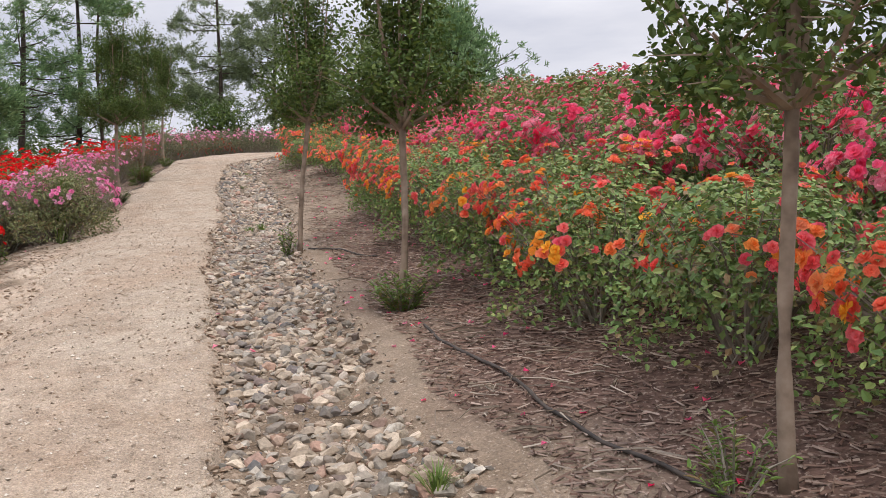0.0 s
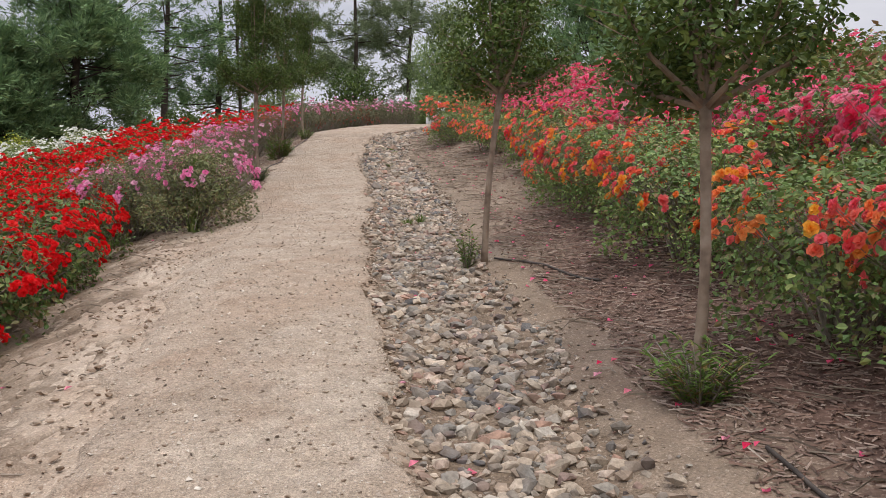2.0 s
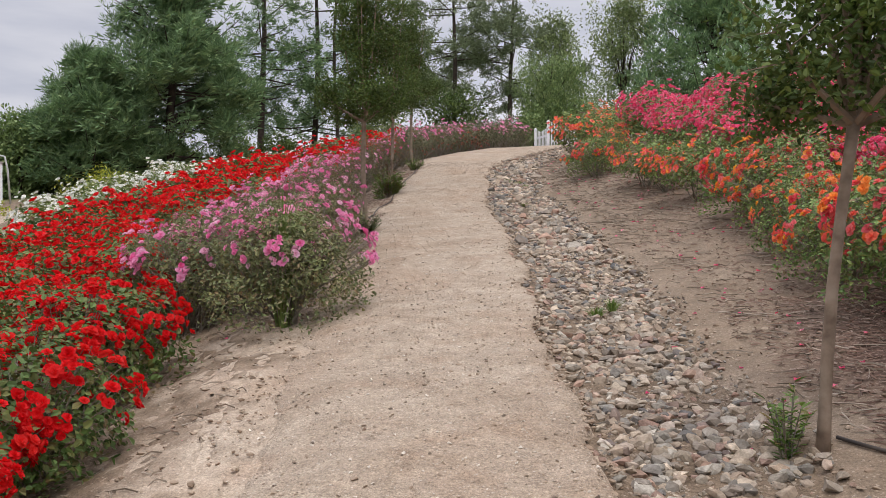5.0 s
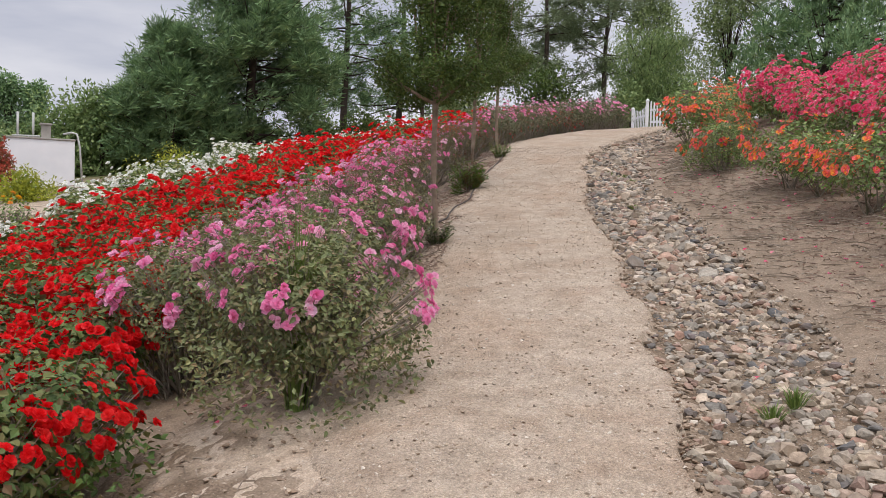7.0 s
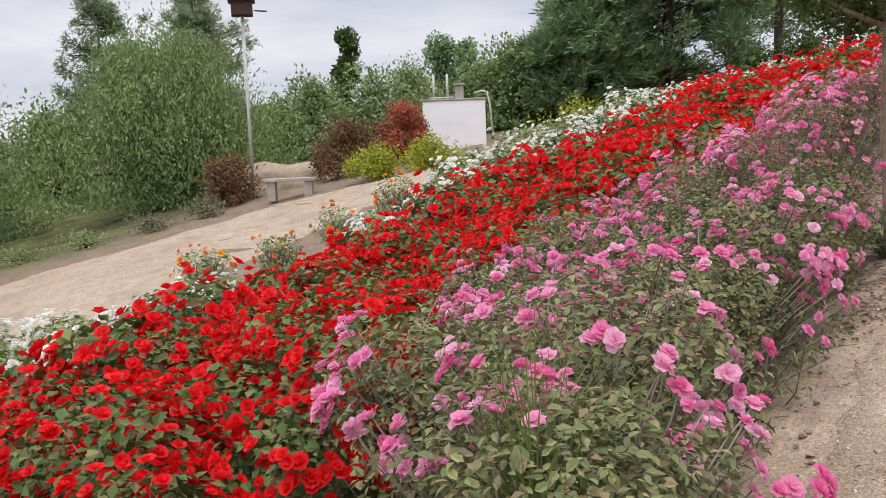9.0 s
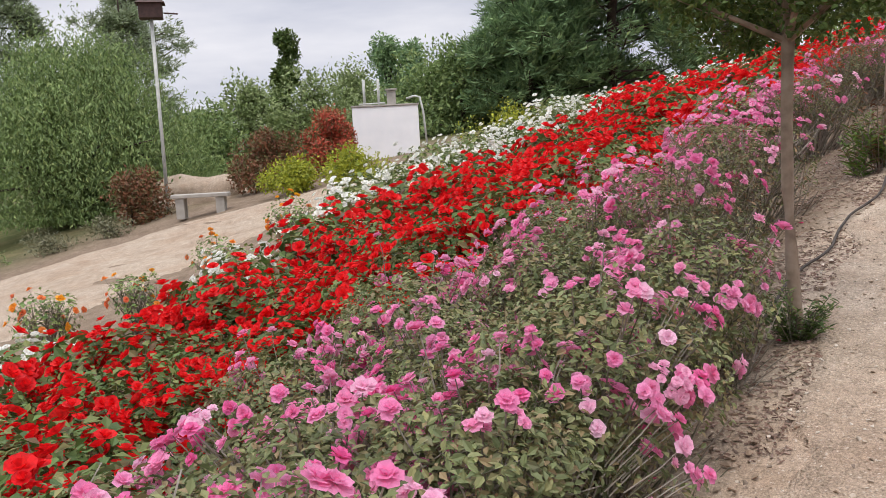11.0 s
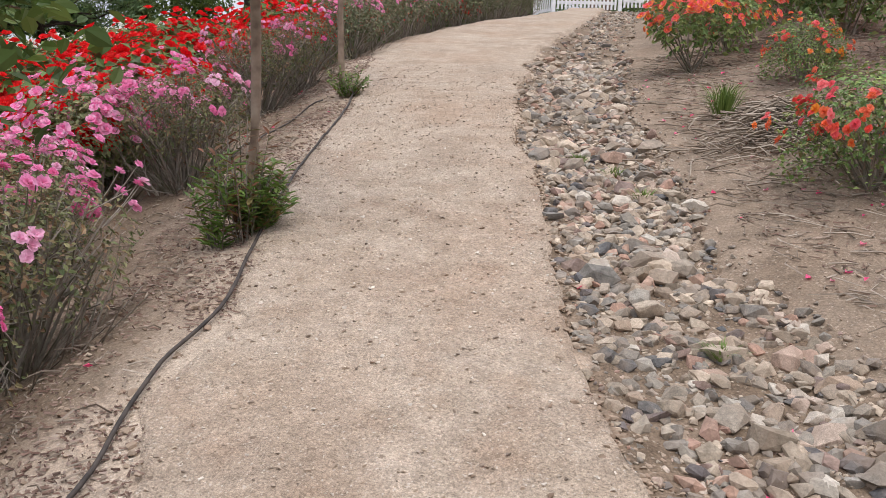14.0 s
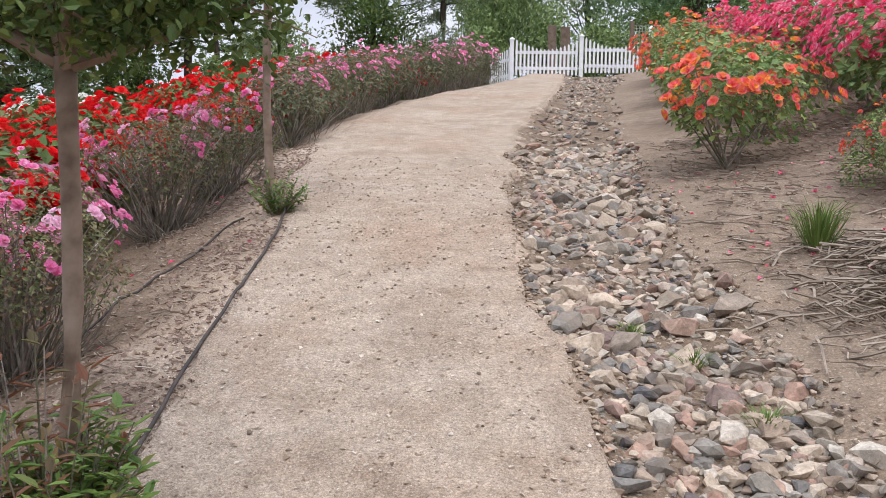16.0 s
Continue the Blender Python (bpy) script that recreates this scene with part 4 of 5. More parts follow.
def weed(name, x, y, height, spread, stems, mat, label, long_leaf=0.075, wide=0.24, per=16):
    root = thing(name, label, "weed", "", at(x, y, rnd(0, 360), 1, 0.01))
    g, lf = Geo(), Geo()
    for _ in range(stems):
        t, r = rnd(0, 6.28), spread * math.sqrt(random.random())
        h = height * rnd(0.45, 1.0) * (1 - 0.3 * r / spread)
        b = Vector((math.cos(t) * r * 0.22, math.sin(t) * r * 0.22, 0))
        tip = Vector((math.cos(t) * r, math.sin(t) * r, h))
        g.tube([b, b.lerp(tip, 0.5) + Vector((0, 0, 0.03)), tip], [0.004, 0.003, 0.0015], 4, cap=False)
        for k in range(per):
            f = (k + 1) / per
            p = b.lerp(tip, f)
            a = rnd(0, 6.28)
            d = Vector((math.cos(a), math.sin(a), rnd(0.1, 0.8))).normalized()
            lf.leaf(p, d, (Vector((0, 0, 1)) - d * d.z).normalized(), long_leaf * rnd(0.5, 1.15), wide, 0.08, True)
    tagged(part("stalk", g.mesh("stalk", M["cane"]), root), kind="stuff")
    part("foliage", lf.mesh("foliage", M[mat]), root)


SHOOT = "clump of leafy green shoots at the foot of a young tree"
weed("weed_clump", -4.80, 14.40, 0.30, 0.2, 30, "leaf_tree", SHOOT, 0.045, 0.4, 20)
weed("weed_clump", -5.49, 17.64, 0.46, 0.24, 54, "leaf_weed", SHOOT, 0.07, 0.40, 20)
weed("weed_clump", -5.5, 17.55, 0.74, 0.26, 11, "leaf_brown", "tall reddish shoots beside a young tree trunk", 0.065, 0.36, 18)
weed("weed_clump", -5.62, 17.52, 0.66, 0.16, 9, "leaf_weed", "tall bright green shoots beside a young tree trunk", 0.10, 0.2, 24)
weed("weed_clump", -6.02, 20.86, 0.32, 0.22, 30, "leaf_weed", SHOOT, 0.05, 0.36, 20)
weed("weed_clump", 0.02, 5.66, 0.30, 0.24, 40, "leaf_weed", SHOOT, 0.06)
weed("weed_clump", -1.14, 8.55, 0.4, 0.12, 13, "leaf_weed", "thin reddish green shoots beside a young tree", 0.055, 0.36)
weed("weed_clump", 1.05, 2.95, 0.25, 0.2, 14, "leaf_weed", SHOOT, 0.05)


def grass(x, y, height, n, label, lift=0.0, wide=0.12):
    g = Geo()
    for _ in range(int(1.7 * n)):
        t, r = rnd(0, 6.28), rnd(0, wide)
        b = Vector((math.cos(t) * r * 0.5, math.sin(t) * r * 0.5, 0))
        h = height * rnd(0.5, 1)
        d = Vector((math.cos(t) * r * 1.6, math.sin(t) * r * 1.6, h))
        bend = d * 0.55 + Vector((0, 0, 0.12 * h))
        side = Vector((-math.sin(t), math.cos(t), 0)) * 0.0035
        e = b + d + Vector((math.cos(t), math.sin(t), -0.6)) * (0.25 * h * random.random())
        g.add([tuple(b - side), tuple(b + side), tuple(b + bend + side * 0.8), tuple(b + bend - side * 0.8), tuple(e)], [(0, 1, 2, 3), (3, 2, 4)])
    ob = tagged(new("grass_tuft", g.mesh("grass_tuft", M["grass_blade"])), label, "grass")
    ob.matrix_basis = at(x, y, 0, 1, -lift)


grass(-4.16, 10.68, 1.14, 110, "tall bright green grass growing through a pink rose bush", 0, 0.11)
grass(-2.98, 20.1, 0.3, 110, "green grass tuft beside a heap of dry twigs", 0, 0.12)
for x, y in ((-3.72, 19.0), (-3.95, 19.25), (-3.55, 18.55), (0.02, 3.0), (0.2, 3.3), (-3.3, 16.8), (-1.9, 11.2), (-2.0, 11.0)):
    grass(x, y, rnd(0.07, 0.12), 40, "small green weed sprouting between the stones", 0.01, 0.06)

g = Geo()
for _ in range(620):
    t, r = rnd(0, 6.28), min(1.5, abs(random.gauss(0, 0.55)))
    x, y = -2.7 + (0.5 * math.cos(t) + 0.12 * math.sin(3 * t)) * r, 19.45 + 0.72 * r * math.sin(t)
    a = random.gauss(-0.5, 0.8)
    p = Vector((x, y, land(x, y) + 0.015 + 0.2 * max(0, 1 - r) * random.random()))
    d = Vector((math.cos(a), math.sin(a), rnd(-0.35, 0.45)))
    ln, bend = rnd(0.08, 0.34), Vector((rnd(-0.05, 0.05), rnd(-0.05, 0.05), rnd(0, 0.04)))
    w = rnd(0.003, 0.0075)
    g.tube([p - d * ln / 2, p + bend, p + d * ln / 2], [w, w, w * 0.6], 4)
tagged(new("brush_pile", g.mesh("brush_pile", M["twig"])), "heap of dry grey pruned twigs on the mulch", "brush pile", kind="stuff")
g = Geo()
for _ in range(3600):
    y = rnd(3, 24) if random.random() < 0.5 else rnd(14, 24)
    pl, gl, gr = edges(y)
    x = gr + 0.2 + 2.0 * random.random() ** 1.3 if random.random() < 0.66 else pl - rnd(0.2, 1.1)
    a = rnd(0, 6.28)
    ln = rnd(0.06, 0.3) * (1 if x > gr else 0.45)
    p = Vector((x, y, land(x, y) + 0.012))
    g.tube([p, p + Vector((math.cos(a) * ln / 2, math.sin(a) * ln / 2, rnd(0, 0.02))), p + Vector((math.cos(a + 0.3) * ln, math.sin(a + 0.3) * ln, 0.0))], [0.0042, 0.0036, 0.002], 3, cap=False)
tagged(new("fallen_twigs", g.mesh("fallen_twigs", M["twig"])), "scattered dry twigs below the rose bushes", "twigs", kind="stuff")


# ---- the white picket gate ----
def picket_panel(name, a, b, sag, n, label):
    """A panel between two ground points, its pickets dipping in the middle by sag."""
    ax, ay = a
    bx, by = b
    w = math.hypot(bx - ax, by - ay)
    z = min(land(ax, ay), land(bx, by)) + 0.04
    root = thing(name, label, "picket fence", "", pose(ax, ay, z, 0, 0, math.degrees(math.atan2(by - ay, bx - ax))))
    for zz in (0.22, 0.68):
        g = Geo()
        g.box((0.02, 0.0, zz), (w - 0.02, 0.035, zz + 0.09), bevel=0.004)
        part("rail", g.mesh("rail", M["white_paint"]), root)
    for k in range(n):
        s = (k + 0.5) / n
        top = 1.12 - sag * math.sin(math.pi * s)
        g = Geo()
        x = w * s
        g.box((x - 0.03, -0.02, 0.06), (x + 0.03, -0.002, top - 0.05), bevel=0.003)
        g.add([(x - 0.03, -0.02, top - 0.05), (x + 0.03, -0.02, top - 0.05), (x, -0.02, top), (x - 0.03, -0.002, top - 0.05), (x + 0.03, -0.002, top - 0.05), (x, -0.002, top)],
              [(0, 1, 2), (3, 5, 4), (0, 2, 5, 3), (1, 4, 5, 2)])
        part("picket", g.mesh("picket", M["white_paint"]), root)
    return root


def gate_post(x, y):
    root = thing("fence_post", "white painted square fence post with pointed cap", "fence post", "gate posts", at(x, y, 7, 1, 0.05))
    g = Geo()
    g.box((-0.055, -0.055, 0), (0.055, 0.055, 1.2), bevel=0.006)
    part("shaft", g.mesh("shaft", M["white_paint"]), root)
    g = Geo()
    g.add([(-0.075, -0.075, 1.2), (0.075, -0.075, 1.2), (0.075, 0.075, 1.2), (-0.075, 0.075, 1.2), (-0.075, -0.075, 1.225), (0.075, -0.075, 1.225), (0.075, 0.075, 1.225), (-0.075, 0.075, 1.225), (0, 0, 1.29)],
          [(3, 2, 1, 0), (0, 1, 5, 4), (1, 2, 6, 5), (2, 3, 7, 6), (3, 0, 4, 7), (4, 5, 8), (5, 6, 8), (6, 7, 8), (7, 4, 8)])
    part("cap", g.mesh("cap", M["white_paint"]), root)


PICKET = "white painted picket gate with scalloped top"
for x, y in ((-5.8, 41.4), (-3.77, 41.67), (-1.75, 41.95), (-6.5, 42.6)):
    gate_post(x, y)
picket_panel("picket_gate", (-5.72, 41.41), (-3.85, 41.66), 0.3, 16, PICKET)
picket_panel("picket_gate", (-3.69, 41.68), (-1.83, 41.94), 0.3, 16, PICKET)
picket_panel("picket_fence", (-6.45, 42.5), (-5.84, 41.5), 0.15, 8, "white painted picket fence return panel")

root = thing("wire_fence", "wire mesh fence with weathered wooden posts behind the gate", "fence", "", pose(-5.6, 46, land(-5.6, 46) - 0.05))
for k, (x, w, h) in enumerate(((0.9, 0.3, 2.0), (1.35, 0.32, 1.95), (3.6, 0.14, 2.1), (6.2, 0.14, 2.1))):
    g = Geo()
    g.box((x - w / 2, -0.05, 0), (x + w / 2, 0.06, h), bevel=0.01)
    part("post", g.mesh("post", M["post_wood"]), root)
g = Geo()
for k in range(18):
    z = 0.2 + k * 0.105
    g.tube([(3.6, 0.07, z), (6.2, 0.07, z)], [0.005, 0.005], 3, cap=False)
for k in range(26):
    x = 3.65 + k * 0.1
    g.tube([(x, 0.07, 0.15), (x, 0.07, 2.0)], [0.005, 0.005], 3, cap=False)
part("wire_mesh", g.mesh("wire_mesh", M["pipe"]), root)


# ---- trees around ----
def conifer(x, y, top, radius, low, label, mat="needle", tufts=1500, blade=0.25, trunk=0.16, droop=0.15, gaps=0.0, dense=1.0):
    base = land(x, y) - 0.1
    h = top - base
    root = thing("pine_tree", label, "tree", "trees on the skyline", pose(x, y, base))
    g = Geo()
    pts = [Vector((0.1 * math.sin(k * 1.3 + x), 0.1 * math.cos(k + y), h * k / 7)) for k in range(8)]
    g.tube(pts, [trunk * (1 - 0.9 * k / 7) for k in range(8)], 8)
    part("trunk", g.mesh("trunk", M["dark_bark"], True), root)
    g, lf = Geo(), Geo()
    tips = []
    n = int((26 + h * 2.4) * dense)
    for k in range(n):
        f = random.random()
        z = low + (h - low) * f
        if gaps and noise.noise(Vector((z * 0.55, x, y))) > 0.12 / gaps:
            continue
        a = rnd(0, 6.28)
        r = radius * (0.35 + 0.65 * math.sin(math.pi * min(1, 0.22 + 0.78 * f)) ** 0.8) * rnd(0.55, 1.1) * (1 - 0.55 * f)
        r = max(r, 0.3)
        o = Vector((0, 0, z))
        e = o + Vector((math.cos(a) * r, math.sin(a) * r, r * rnd(-droop, 0.6)))
        m = o.lerp(e, 0.55) + Vector((0, 0, -0.06 * r))
        g.tube([o, m, e], [0.05, 0.03, 0.012], 4, cap=False)
        tips += [(m, e)] * max(1, int(r * 3))
        for _ in range(int(2 + r * 1.5)):
            q = o.lerp(e, rnd(0.35, 0.95))
            w = q + Vector((rnd(-1, 1), rnd(-1, 1), rnd(-0.5, 0.7))) * 0.38 * r
            tips += [(q, w)] * 2
    part("branchwork", g.mesh("branchwork", M["dark_bark"]), root)
    if dense > 2:
        puffs = []
        while len(puffs) < 120:
            f, a = random.random() ** 0.9, rnd(0, 6.28)
            r = radius * min(1.0, 0.62 + 1.6 * f, 1.35 * (1.04 - f) + 0.12) * rnd(0.25, 0.85)
            puffs.append((Vector((math.cos(a) * r, math.sin(a) * r, low + (h - low) * f)), rnd(0.6, 1.2) * radius / 5))
        for _ in range(tufts):
            c, r = random.choice(puffs)
            d = ball()
            d.z = max(d.z, -0.6)
            p = c + d * r * (1 - 0.5 * random.random() ** 2) * (0.85 + 0.45 * noise.noise(d * 2.5 + c))
            for _ in range(6):
                e = (d * 0.6 + Vector((0, 0, 0.75)) + ball() * 0.8).normalized()
                lf.leaf(p + ball() * 0.1, e, e.orthogonal(), blade * rnd(0.7, 1.4), 0.22, 0.04)
        tufts = tufts // 12
    for _ in range(tufts):
        a, b = random.choice(tips)
        p = b + ball() * rnd(0.05, 0.5) if random.random() < 0.7 else a.lerp(b, rnd(0.1, 1.1)) + ball() * 0.2
        axis = ((b - a).normalized() + Vector((0, 0, 0.5))).normalized()
        for _ in range(8):
            d = (axis * 0.6 + ball()).normalized()
            lf.leaf(p + ball() * 0.09, d, d.orthogonal(), 1.25 * blade * rnd(0.6, 1.15), 0.2, 0.04)
    part("crown", lf.mesh("crown", M[mat]), root)


def leafy(name, x, y, top, radius, label, mat, leaves=6000, size=0.16, low=0.15, lumps=16, weep=0.0, trunk=0.12, group="trees on the skyline", category="tree", wide=0.5, spire=0.0):
    base = land(x, y) - 0.05
    h = top - base
    root = thing(name, label, category, group, pose(x, y, base))
    g, lf = Geo(), Geo()
    blobs = []
    for _ in range(lumps):
        f = low + (1 - low) * random.random() ** 0.8
        a, r = rnd(0, 6.28), radius * math.sqrt(random.random()) * (1 - (0.45 + 0.4 * spire) * max(0, f - 0.3) / 0.7)
        blobs.append((Vector((math.cos(a) * r, math.sin(a) * r, h * f * 0.93)), radius * rnd(0.3, 0.55)))
    for f in (0.45, 0.6, 0.72, 0.83, 0.92):
        blobs.append((Vector((rnd(-0.15, 0.15) * radius, rnd(-0.15, 0.15) * radius, h * f - radius * 0.1)), radius * (0.62 - 0.36 * f)))
    g.tube([(0, 0, 0), (0.05, 0.03, h * 0.3), (0.02, -0.05, h * 0.65)], [trunk, trunk * 0.75, trunk * 0.35], 7)
    part("trunk", g.mesh("trunk", M["dark_bark"], True), root)
    g = Geo()
    for c, r in blobs:
        s = Vector((0, 0, max(0.05, c.z * 0.55)))
        g.tube([s, s.lerp(c, 0.6) + Vector((0, 0, 0.05 * h)), c], [trunk * 0.35, trunk * 0.2, trunk * 0.08], 4, cap=False)
    part("branchwork", g.mesh("branchwork", M["dark_bark"]), root)
    for _ in range(leaves):
        c, r = random.choice(blobs)
        d = ball()
        p = c + d * r * (1 - 0.55 * random.random() ** 1.6) * (0.9 + 0.3 * noise.noise(d * 3 + c))
        if weep:
            p.z -= weep * r * random.random() ** 1.5 * 2.2
            dr = (Vector((0, 0, -0.8)) + ball() * 0.75).normalized()
        else:
            dr = (ball() + d * 0.6).normalized()
        if p.z < 0.05:
            p.z = rnd(0.05, 0.4)
        lf.leaf(p, dr, (d + Vector((0, 0, 0.5))).normalized(), size * rnd(0.6, 1.3), wide, 0.12)
    part("crown", lf.mesh("crown", M[mat]), root)


PINE = "tall dark green pine tree with a dense crown"
THIN = "tall thin pine tree with sparse branches"
conifer(-22.4, 39.5, 15.4, 4.4, 0.9, PINE, dense=2.4, tufts=11000, trunk=0.25, blade=0.3)
conifer(-25.4, 37.8, 9.4, 3.5, 0.6, PINE, dense=2.2, tufts=7000, trunk=0.22, blade=0.3)
conifer(-22.0, 47.8, 23.0, 4.0, 3.4, THIN, tufts=2700, trunk=0.22, gaps=0.85)
conifer(-20.8, 52.5, 23.0, 4.0, 3.0, THIN, tufts=2800, trunk=0.22, gaps=0.85)
conifer(-18.6, 50.0, 20.0, 3.4, 3.0, THIN, tufts=2000, trunk=0.16, gaps=0.9)
conifer(-14.6, 62.0, 25.0, 4.6, 2.0, THIN, "needle_grey", tufts=3600, trunk=0.22, gaps=0.6)
conifer(-10.8, 63.0, 23.0, 5.6, 2.0, THIN, "needle_grey", tufts=4200, trunk=0.22, gaps=0.6)
conifer(1.8, 57.0, 16.5, 6.6, 0.8, PINE, dense=2.2, tufts=5500, trunk=0.25, blade=0.3)
conifer(-38.6, 27.2, 10.4, 2.4, 1.5, THIN, "needle_grey", tufts=1800, trunk=0.18, gaps=0.3)
conifer(-40.5, 23.8, 10.0, 2.2, 1.5, THIN, "needle_grey", tufts=1600, trunk=0.16, gaps=0.4)
conifer(-46.0, 31.0, 12.0, 3.6, 2.5, THIN, "needle_grey", tufts=1500, trunk=0.18, gaps=0.5)
leafy("pepper_tree", -6.8, 50.0, 11.4, 2.5, "weeping light green tree behind the gate", "leaf_pepper", 15000, 0.19, 0.2, 22, 0.6, wide=0.28)
leafy("pepper_tree", -27.6, 20.7, 6.0, 4.0, "broad weeping green tree beside the dirt road", "leaf_pepper", 72000, 0.135, 0.12, 48, 0.35, wide=0.34, trunk=0.18, spire=0.85)
leafy("pepper_tree", -31.5, 15.5, 5.4, 3.0, "broad weeping green tree beside the dirt road", "leaf_pepper", 20000, 0.165, 0.12, 24, 0.55, wide=0.36, trunk=0.16)
leafy("pepper_tree", -27.5, 20.6, 4.4, 2.0, "broad weeping green tree beside the dirt road", "leaf_pepper", 11000, 0.15, 0.12, 18, 0.55, wide=0.36, trunk=0.14)
GREY = "airy grey-green broadleaf tree on the skyline"
leafy("broadleaf_tree", -7.9, 65.0, 17.5, 2.6, GREY, "leaf_far", 8000, 0.2, 0.3, 22)
leafy("broadleaf_tree", -3.2, 59.0, 17.0, 2.7, GREY, "leaf_far", 9000, 0.2, 0.3, 24)
leafy("broadleaf_tree", -13.0, 55.0, 10.5, 2.4, GREY, "leaf_tree", 4000, 0.22, 0.2, 18)
leafy("broadleaf_tree", -16.5, 52.0, 9.0, 2.2, GREY, "leaf_far", 3600, 0.22, 0.2, 18)
leafy("broadleaf_tree", 8.6, 49.0, 10.6, 1.9, GREY, "leaf_tree", 2600, 0.22, 0.2, 14)


def from_low(angle, dist):
    """A place seen under a compass angle from the bend of the path."""
    return -2.7 - dist * math.sin(radians(angle)), 8.5 + dist * math.cos(radians(angle))


FARTREE = "rounded green tree in the far row"
for ang, dist, top, r, mat in ((55.5, 44, 7.2, 2.2, "leaf_far"), (53.2, 46, 9.6, 1.1, "leaf_tree"), (51.5, 42, 7.6, 2.6, "leaf_far"), (49.4, 47, 8.2, 2.4, "leaf_far"), (47.0, 52, 10.2, 1.7, "needle"),
                              (45.6, 53, 9.8, 1.4, "needle"), (44.0, 40, 7.6, 2.6, "leaf_pepper"), (42.0, 38, 7.8, 2.6, "leaf_pepper"), (40.0, 41, 8.2, 2.6, "leaf_tree"), (57.8, 40, 5.6, 2.0, "leaf_pepper"),
                              (38.0, 42, 7.6, 2.4, "leaf_tree"), (60, 50, 6.5, 2.4, "leaf_far"), (64, 46, 7.0, 2.6, "leaf_far"), (71, 40, 6.0, 2.6, "leaf_pepper"), (76, 36, 5.6, 2.6, "leaf_pepper"), (82, 34, 5.4, 2.6, "leaf_pepper")):
    leafy("broadleaf_tree", *from_low(ang, dist), top - 0.5 * r, r, FARTREE, mat, 6000, 0.22, 0.0, 26, spire=0.7)
for x, y, top, r in ((-25.0, 44.5, 6.2, 1.5), (-22.0, 45.0, 6.4, 1.5), (-19.2, 44.6, 6.5, 1.5), (-16.6, 45.2, 6.6, 1.5), (-14.0, 46.0, 6.7, 1.4), (-11.5, 47.5, 7.0, 1.3), (-9.4, 48.0, 7.2, 1.3), (-7.2, 47.4, 8.0, 1.5), (-5.0, 48.2, 8.3, 1.6), (-2.8, 47.6, 8.0, 1.5), (-0.6, 48.3, 8.4, 1.6), (1.8, 47.6, 8.0, 1.5)):
    leafy("shrub", x, y, top, r, "tall dark green shrub in the hedge beyond the roses", random.choice(("leaf_tree", "leaf_pepper")), 3600, 0.17, 0.02, 18, trunk=0.06, group="hedge beyond the roses", category="shrub")

# shrubs by the road
SHRUB = dict(group="roadside shrubs", category="shrub", trunk=0.03)
leafy("shrub", -21.1, 24.4, 3.75, 0.8, "dark red-leaved shrub before a white tank", "leaf_redbush", 5200, 0.10, 0.1, 18, **SHRUB)
leafy("shrub", -21.2, 22.6, 3.35, 0.95, "russet brown-leaved shrub beside the road", "leaf_brown", 4600, 0.10, 0.1, 18, **SHRUB)
leafy("shrub", -22.6, 19.6, 2.45, 0.95, "russet brown-leaved shrub beside the road", "leaf_brown", 4000, 0.10, 0.1, 16, **SHRUB)
leafy("shrub", -18.8, 21.6, 2.42, 0.8, "low yellow-green shrub beside the road", "leaf_yellow", 3400, 0.085, 0.1, 16, **SHRUB)
leafy("shrub", -17.6, 22.3, 2.62, 0.85, "low yellow-green shrub beside the road", "leaf_yellow", 3400, 0.085, 0.1, 16, **SHRUB)
leafy("shrub", -16.6, 26.3, 3.5, 1.1, "low yellow-green shrub beside the road", "leaf_yellow", 2000, 0.08, 0.1, 16, **SHRUB)
for x, y, r in ((-22.2, 17.6, 0.7), (-23.0, 16.3, 0.7), (-23.4, 15.0, 0.7), (-21.6, 18.6, 0.6), (-23.9, 13.6, 0.8), (-24.2, 12.0, 0.8)):
    leafy("shrub", x, y, land(x, y) + r * 0.55, r, "low grey-green groundcover shrub along the road", random.choice(("leaf_sage", "leaf_sage", "leaf_far")), 900, 0.07, 0.1, 10, **SHRUB)


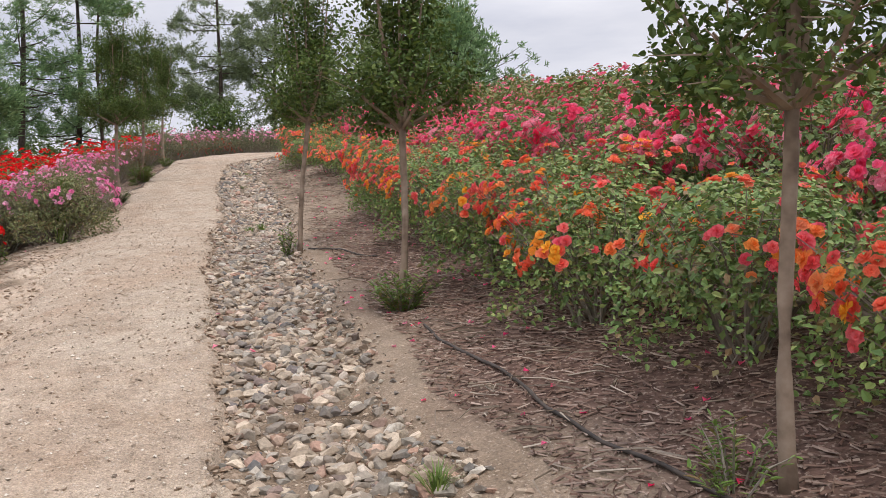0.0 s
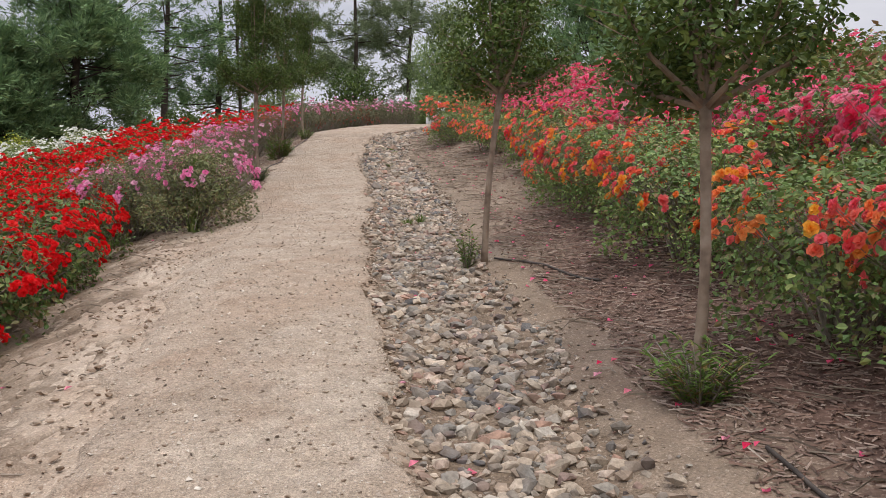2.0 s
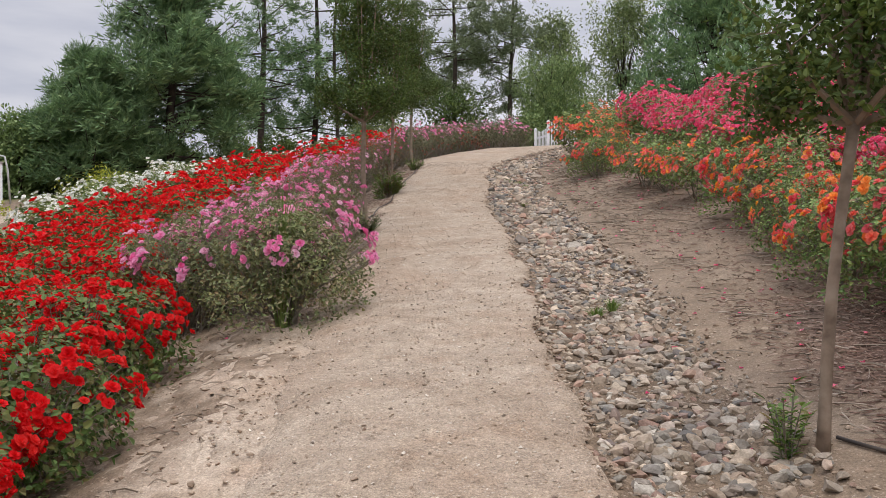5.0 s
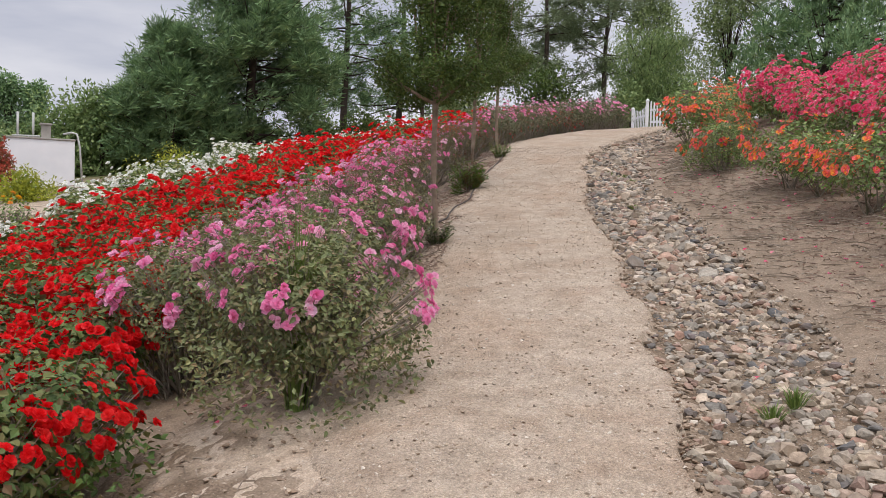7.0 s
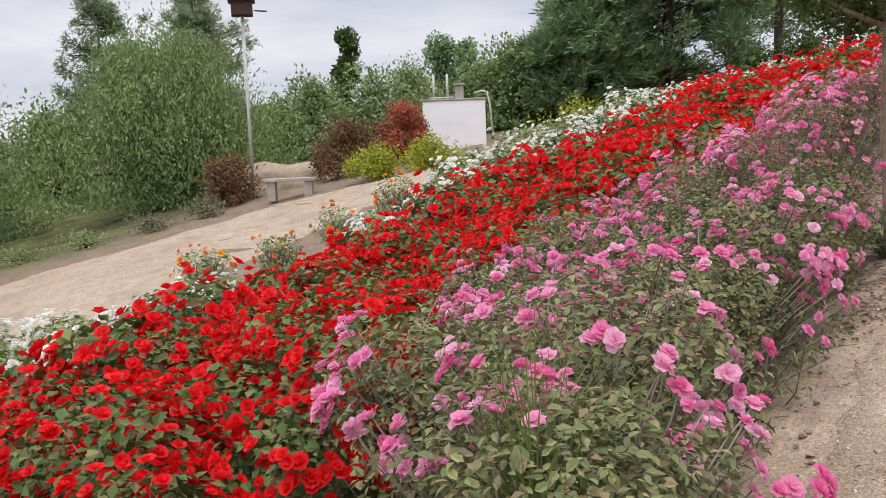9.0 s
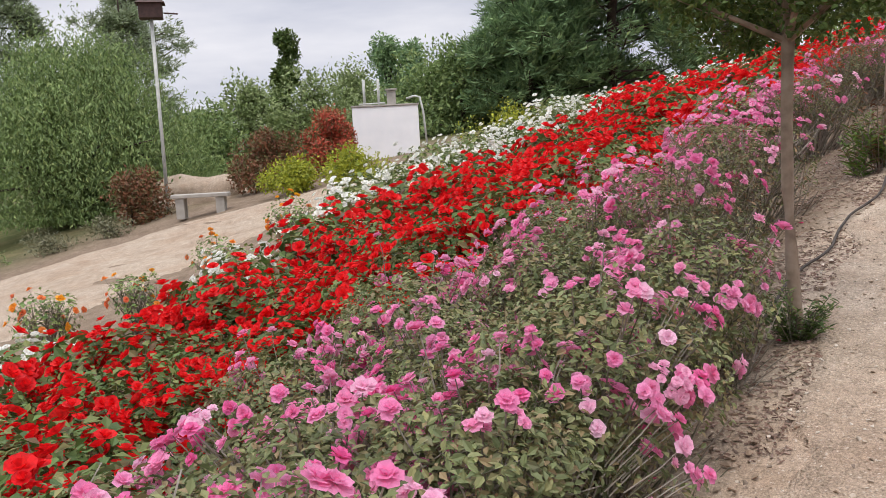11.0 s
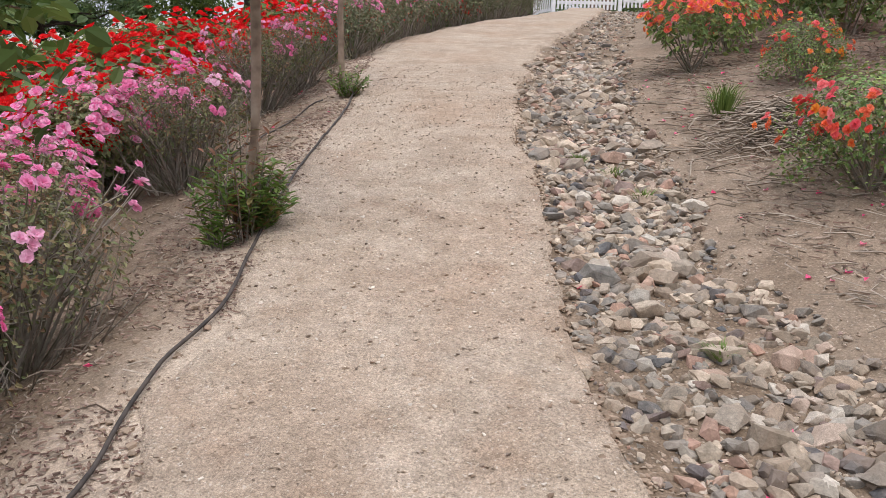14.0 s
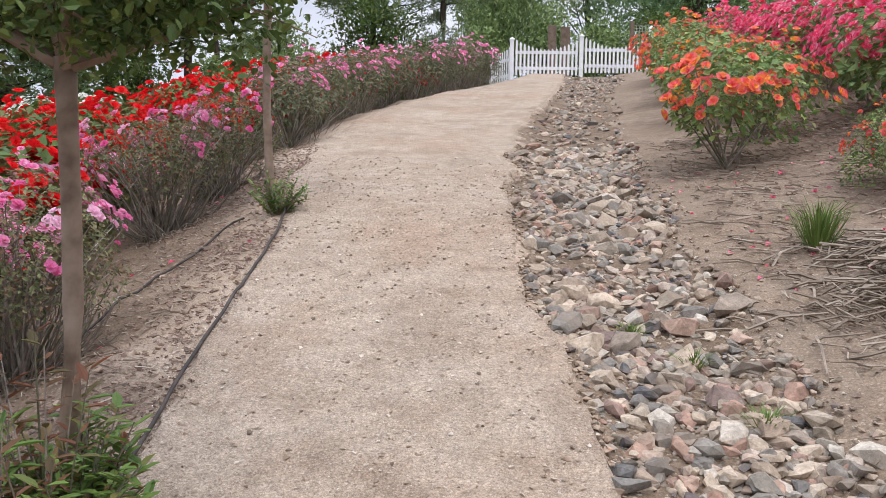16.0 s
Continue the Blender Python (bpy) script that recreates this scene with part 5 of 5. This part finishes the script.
# ---- the white tank, bird box and bench by the road ----
def tank():
    base = land(-21.6, 27.0) - 0.1
    h = 3.98 - base
    root = thing("water_tank", "white plastered square tank with pipes on its roof", "tank", "", pose(-22.28, 26.15, base, 0, 0, math.degrees(math.atan2(1.4, 1.23))))
    g = Geo()
    g.box((0, 0, 0), (1.87, 1.5, h - 0.05), bevel=0.015)
    part("body", g.mesh("body", M["plaster"]), root)
    g = Geo()
    g.box((-0.03, -0.03, h - 0.05), (1.90, 1.53, h), bevel=0.01)
    part("roof_slab", g.mesh("roof_slab", M["concrete"]), root)
    g = Geo()
    g.box((1.0, 0.5, h), (1.26, 0.76, h + 0.42), bevel=0.01)
    g.box((0.96, 0.46, h + 0.42), (1.30, 0.80, h + 0.47), bevel=0.01)
    part("chimney", g.mesh("chimney", M["concrete"]), root)
    for x in (0.25, 0.66):
        for y in (0.3, 0.42):
            g = Geo()
            g.tube([(x + y * 0.3, y, h - 0.02), (x + y * 0.3, y, h + 0.75)], [0.02, 0.02], 7)
            part("standpipe", g.mesh("standpipe", M["pipe"], True), root)
    g = Geo()
    g.tube([(0.2, 0.3, h + 0.05), (0.95, 0.3, h + 0.06)], [0.025, 0.025], 6)
    part("feed_pipe", g.mesh("feed_pipe", M["pipe"], True), root)
    g = Geo()
    g.tube([(1.55, 0.05, h + 0.14), (1.78, 0.0, h + 0.2), (1.92, -0.05, h + 0.16), (2.0, -0.06, h - 0.2), (2.08, -0.06, 0.2)], [0.03] * 5, 7)
    part("downpipe", g.mesh("downpipe", M["pipe"], True), root)


tank()
bx, by = -22.9, 20.7
bz = land(bx, by)
root = thing("bird_box", "dark wooden nesting box on a tall thin metal pole", "bird box", "", pose(bx, by, bz - 0.1, 0, 0, 60))
g = Geo()
g.tube([(0, 0, 0), (0, 0, 6.3 - bz)], [0.045, 0.04], 8)
part("pole", g.mesh("pole", M["pipe"], True), root)
g = Geo()
g.box((-0.27, -0.22, 6.2 - bz), (0.27, 0.22, 6.58 - bz), bevel=0.01)
part("box_body", g.mesh("box_body", M["box_wood"]), root)
g = Geo()
z = 6.55 - bz
g.add([(-0.34, -0.29, z), (0.34, -0.29, z), (0.34, 0.29, z), (-0.34, 0.29, z), (-0.26, 0, z + 0.11), (0.26, 0, z + 0.11)], [(3, 2, 1, 0), (0, 1, 5, 4), (2, 3, 4, 5), (1, 2, 5), (3, 0, 4)])
part("box_roof", g.mesh("box_roof", M["box_wood"]), root)
g = Geo()
g.tube([(0.3, -0.2, 6.3 - bz), (0.62, -0.2, 6.28 - bz)], [0.02, 0.02], 5)
part("perch", g.mesh("perch", M["box_wood"]), root)

root = thing("bench", "weathered concrete slab bench on two block legs", "bench", "", pose(-19.9, 19.95, land(-19.9, 19.95) - 0.03, 0, 0, 50))
g = Geo()
g.box((-0.6, -0.22, 0.44), (0.6, 0.22, 0.52), bevel=0.012)
part("seat", g.mesh("seat", M["concrete"]), root)
for x in (-0.42, 0.42):
    g = Geo()
    g.box((x - 0.09, -0.17, 0), (x + 0.09, 0.17, 0.44), bevel=0.01)
    part("leg", g.mesh("leg", M["concrete"]), root)

bm = bmesh.new()
bmesh.ops.create_icosphere(bm, subdivisions=4, radius=1)
for v in bm.verts:
    k = 1 + 0.25 * noise.noise(v.co * 1.8) + 0.08 * noise.noise(v.co * 6)
    v.co = Vector((v.co.x * 1.9 * k, v.co.y * 0.8 * k, v.co.z * 0.75 * k))
me = bpy.data.meshes.new("earth_mound")
bm.to_mesh(me)
bm.free()
me.polygons.foreach_set("use_smooth", [True] * len(me.polygons))
me.materials.append(M["sand"])
ob = tagged(new("earth_mound", me), "pale earth mound between shrubs behind a bench", "earth mound")
ob.matrix_basis = at(-23.4, 21.6, 40, 1, 0.1)

# ---- far hills, with the haze put into their colour ----
verts, faces = [], []
for k in range(121):
    a = radians(-110 + k * 2.2)
    r = 520
    top = 19 + 9 * noise.noise(Vector((k * 0.11, 1.5, 0))) + 3 * noise.noise(Vector((k * 0.5, 3.5, 0)))
    for q, (rr, z) in enumerate(((r, -14), (r + 60, top * 0.6), (r + 130, top), (r + 260, -14))):
        verts.append((-math.sin(a) * rr, math.cos(a) * rr, z))
    if k:
        for q in range(3):
            faces.append((4 * k - 4 + q, 4 * k + q, 4 * k + q + 1, 4 * k - 3 + q))
me = bpy.data.meshes.new("hazed_hill")
me.from_pydata(verts, [], faces)
me.polygons.foreach_set("use_smooth", [True] * len(me.polygons))
me.materials.append(M["hill"])
tagged(new("backdrop", me), "low hazy wooded hills on the horizon", "hills", kind="structure")
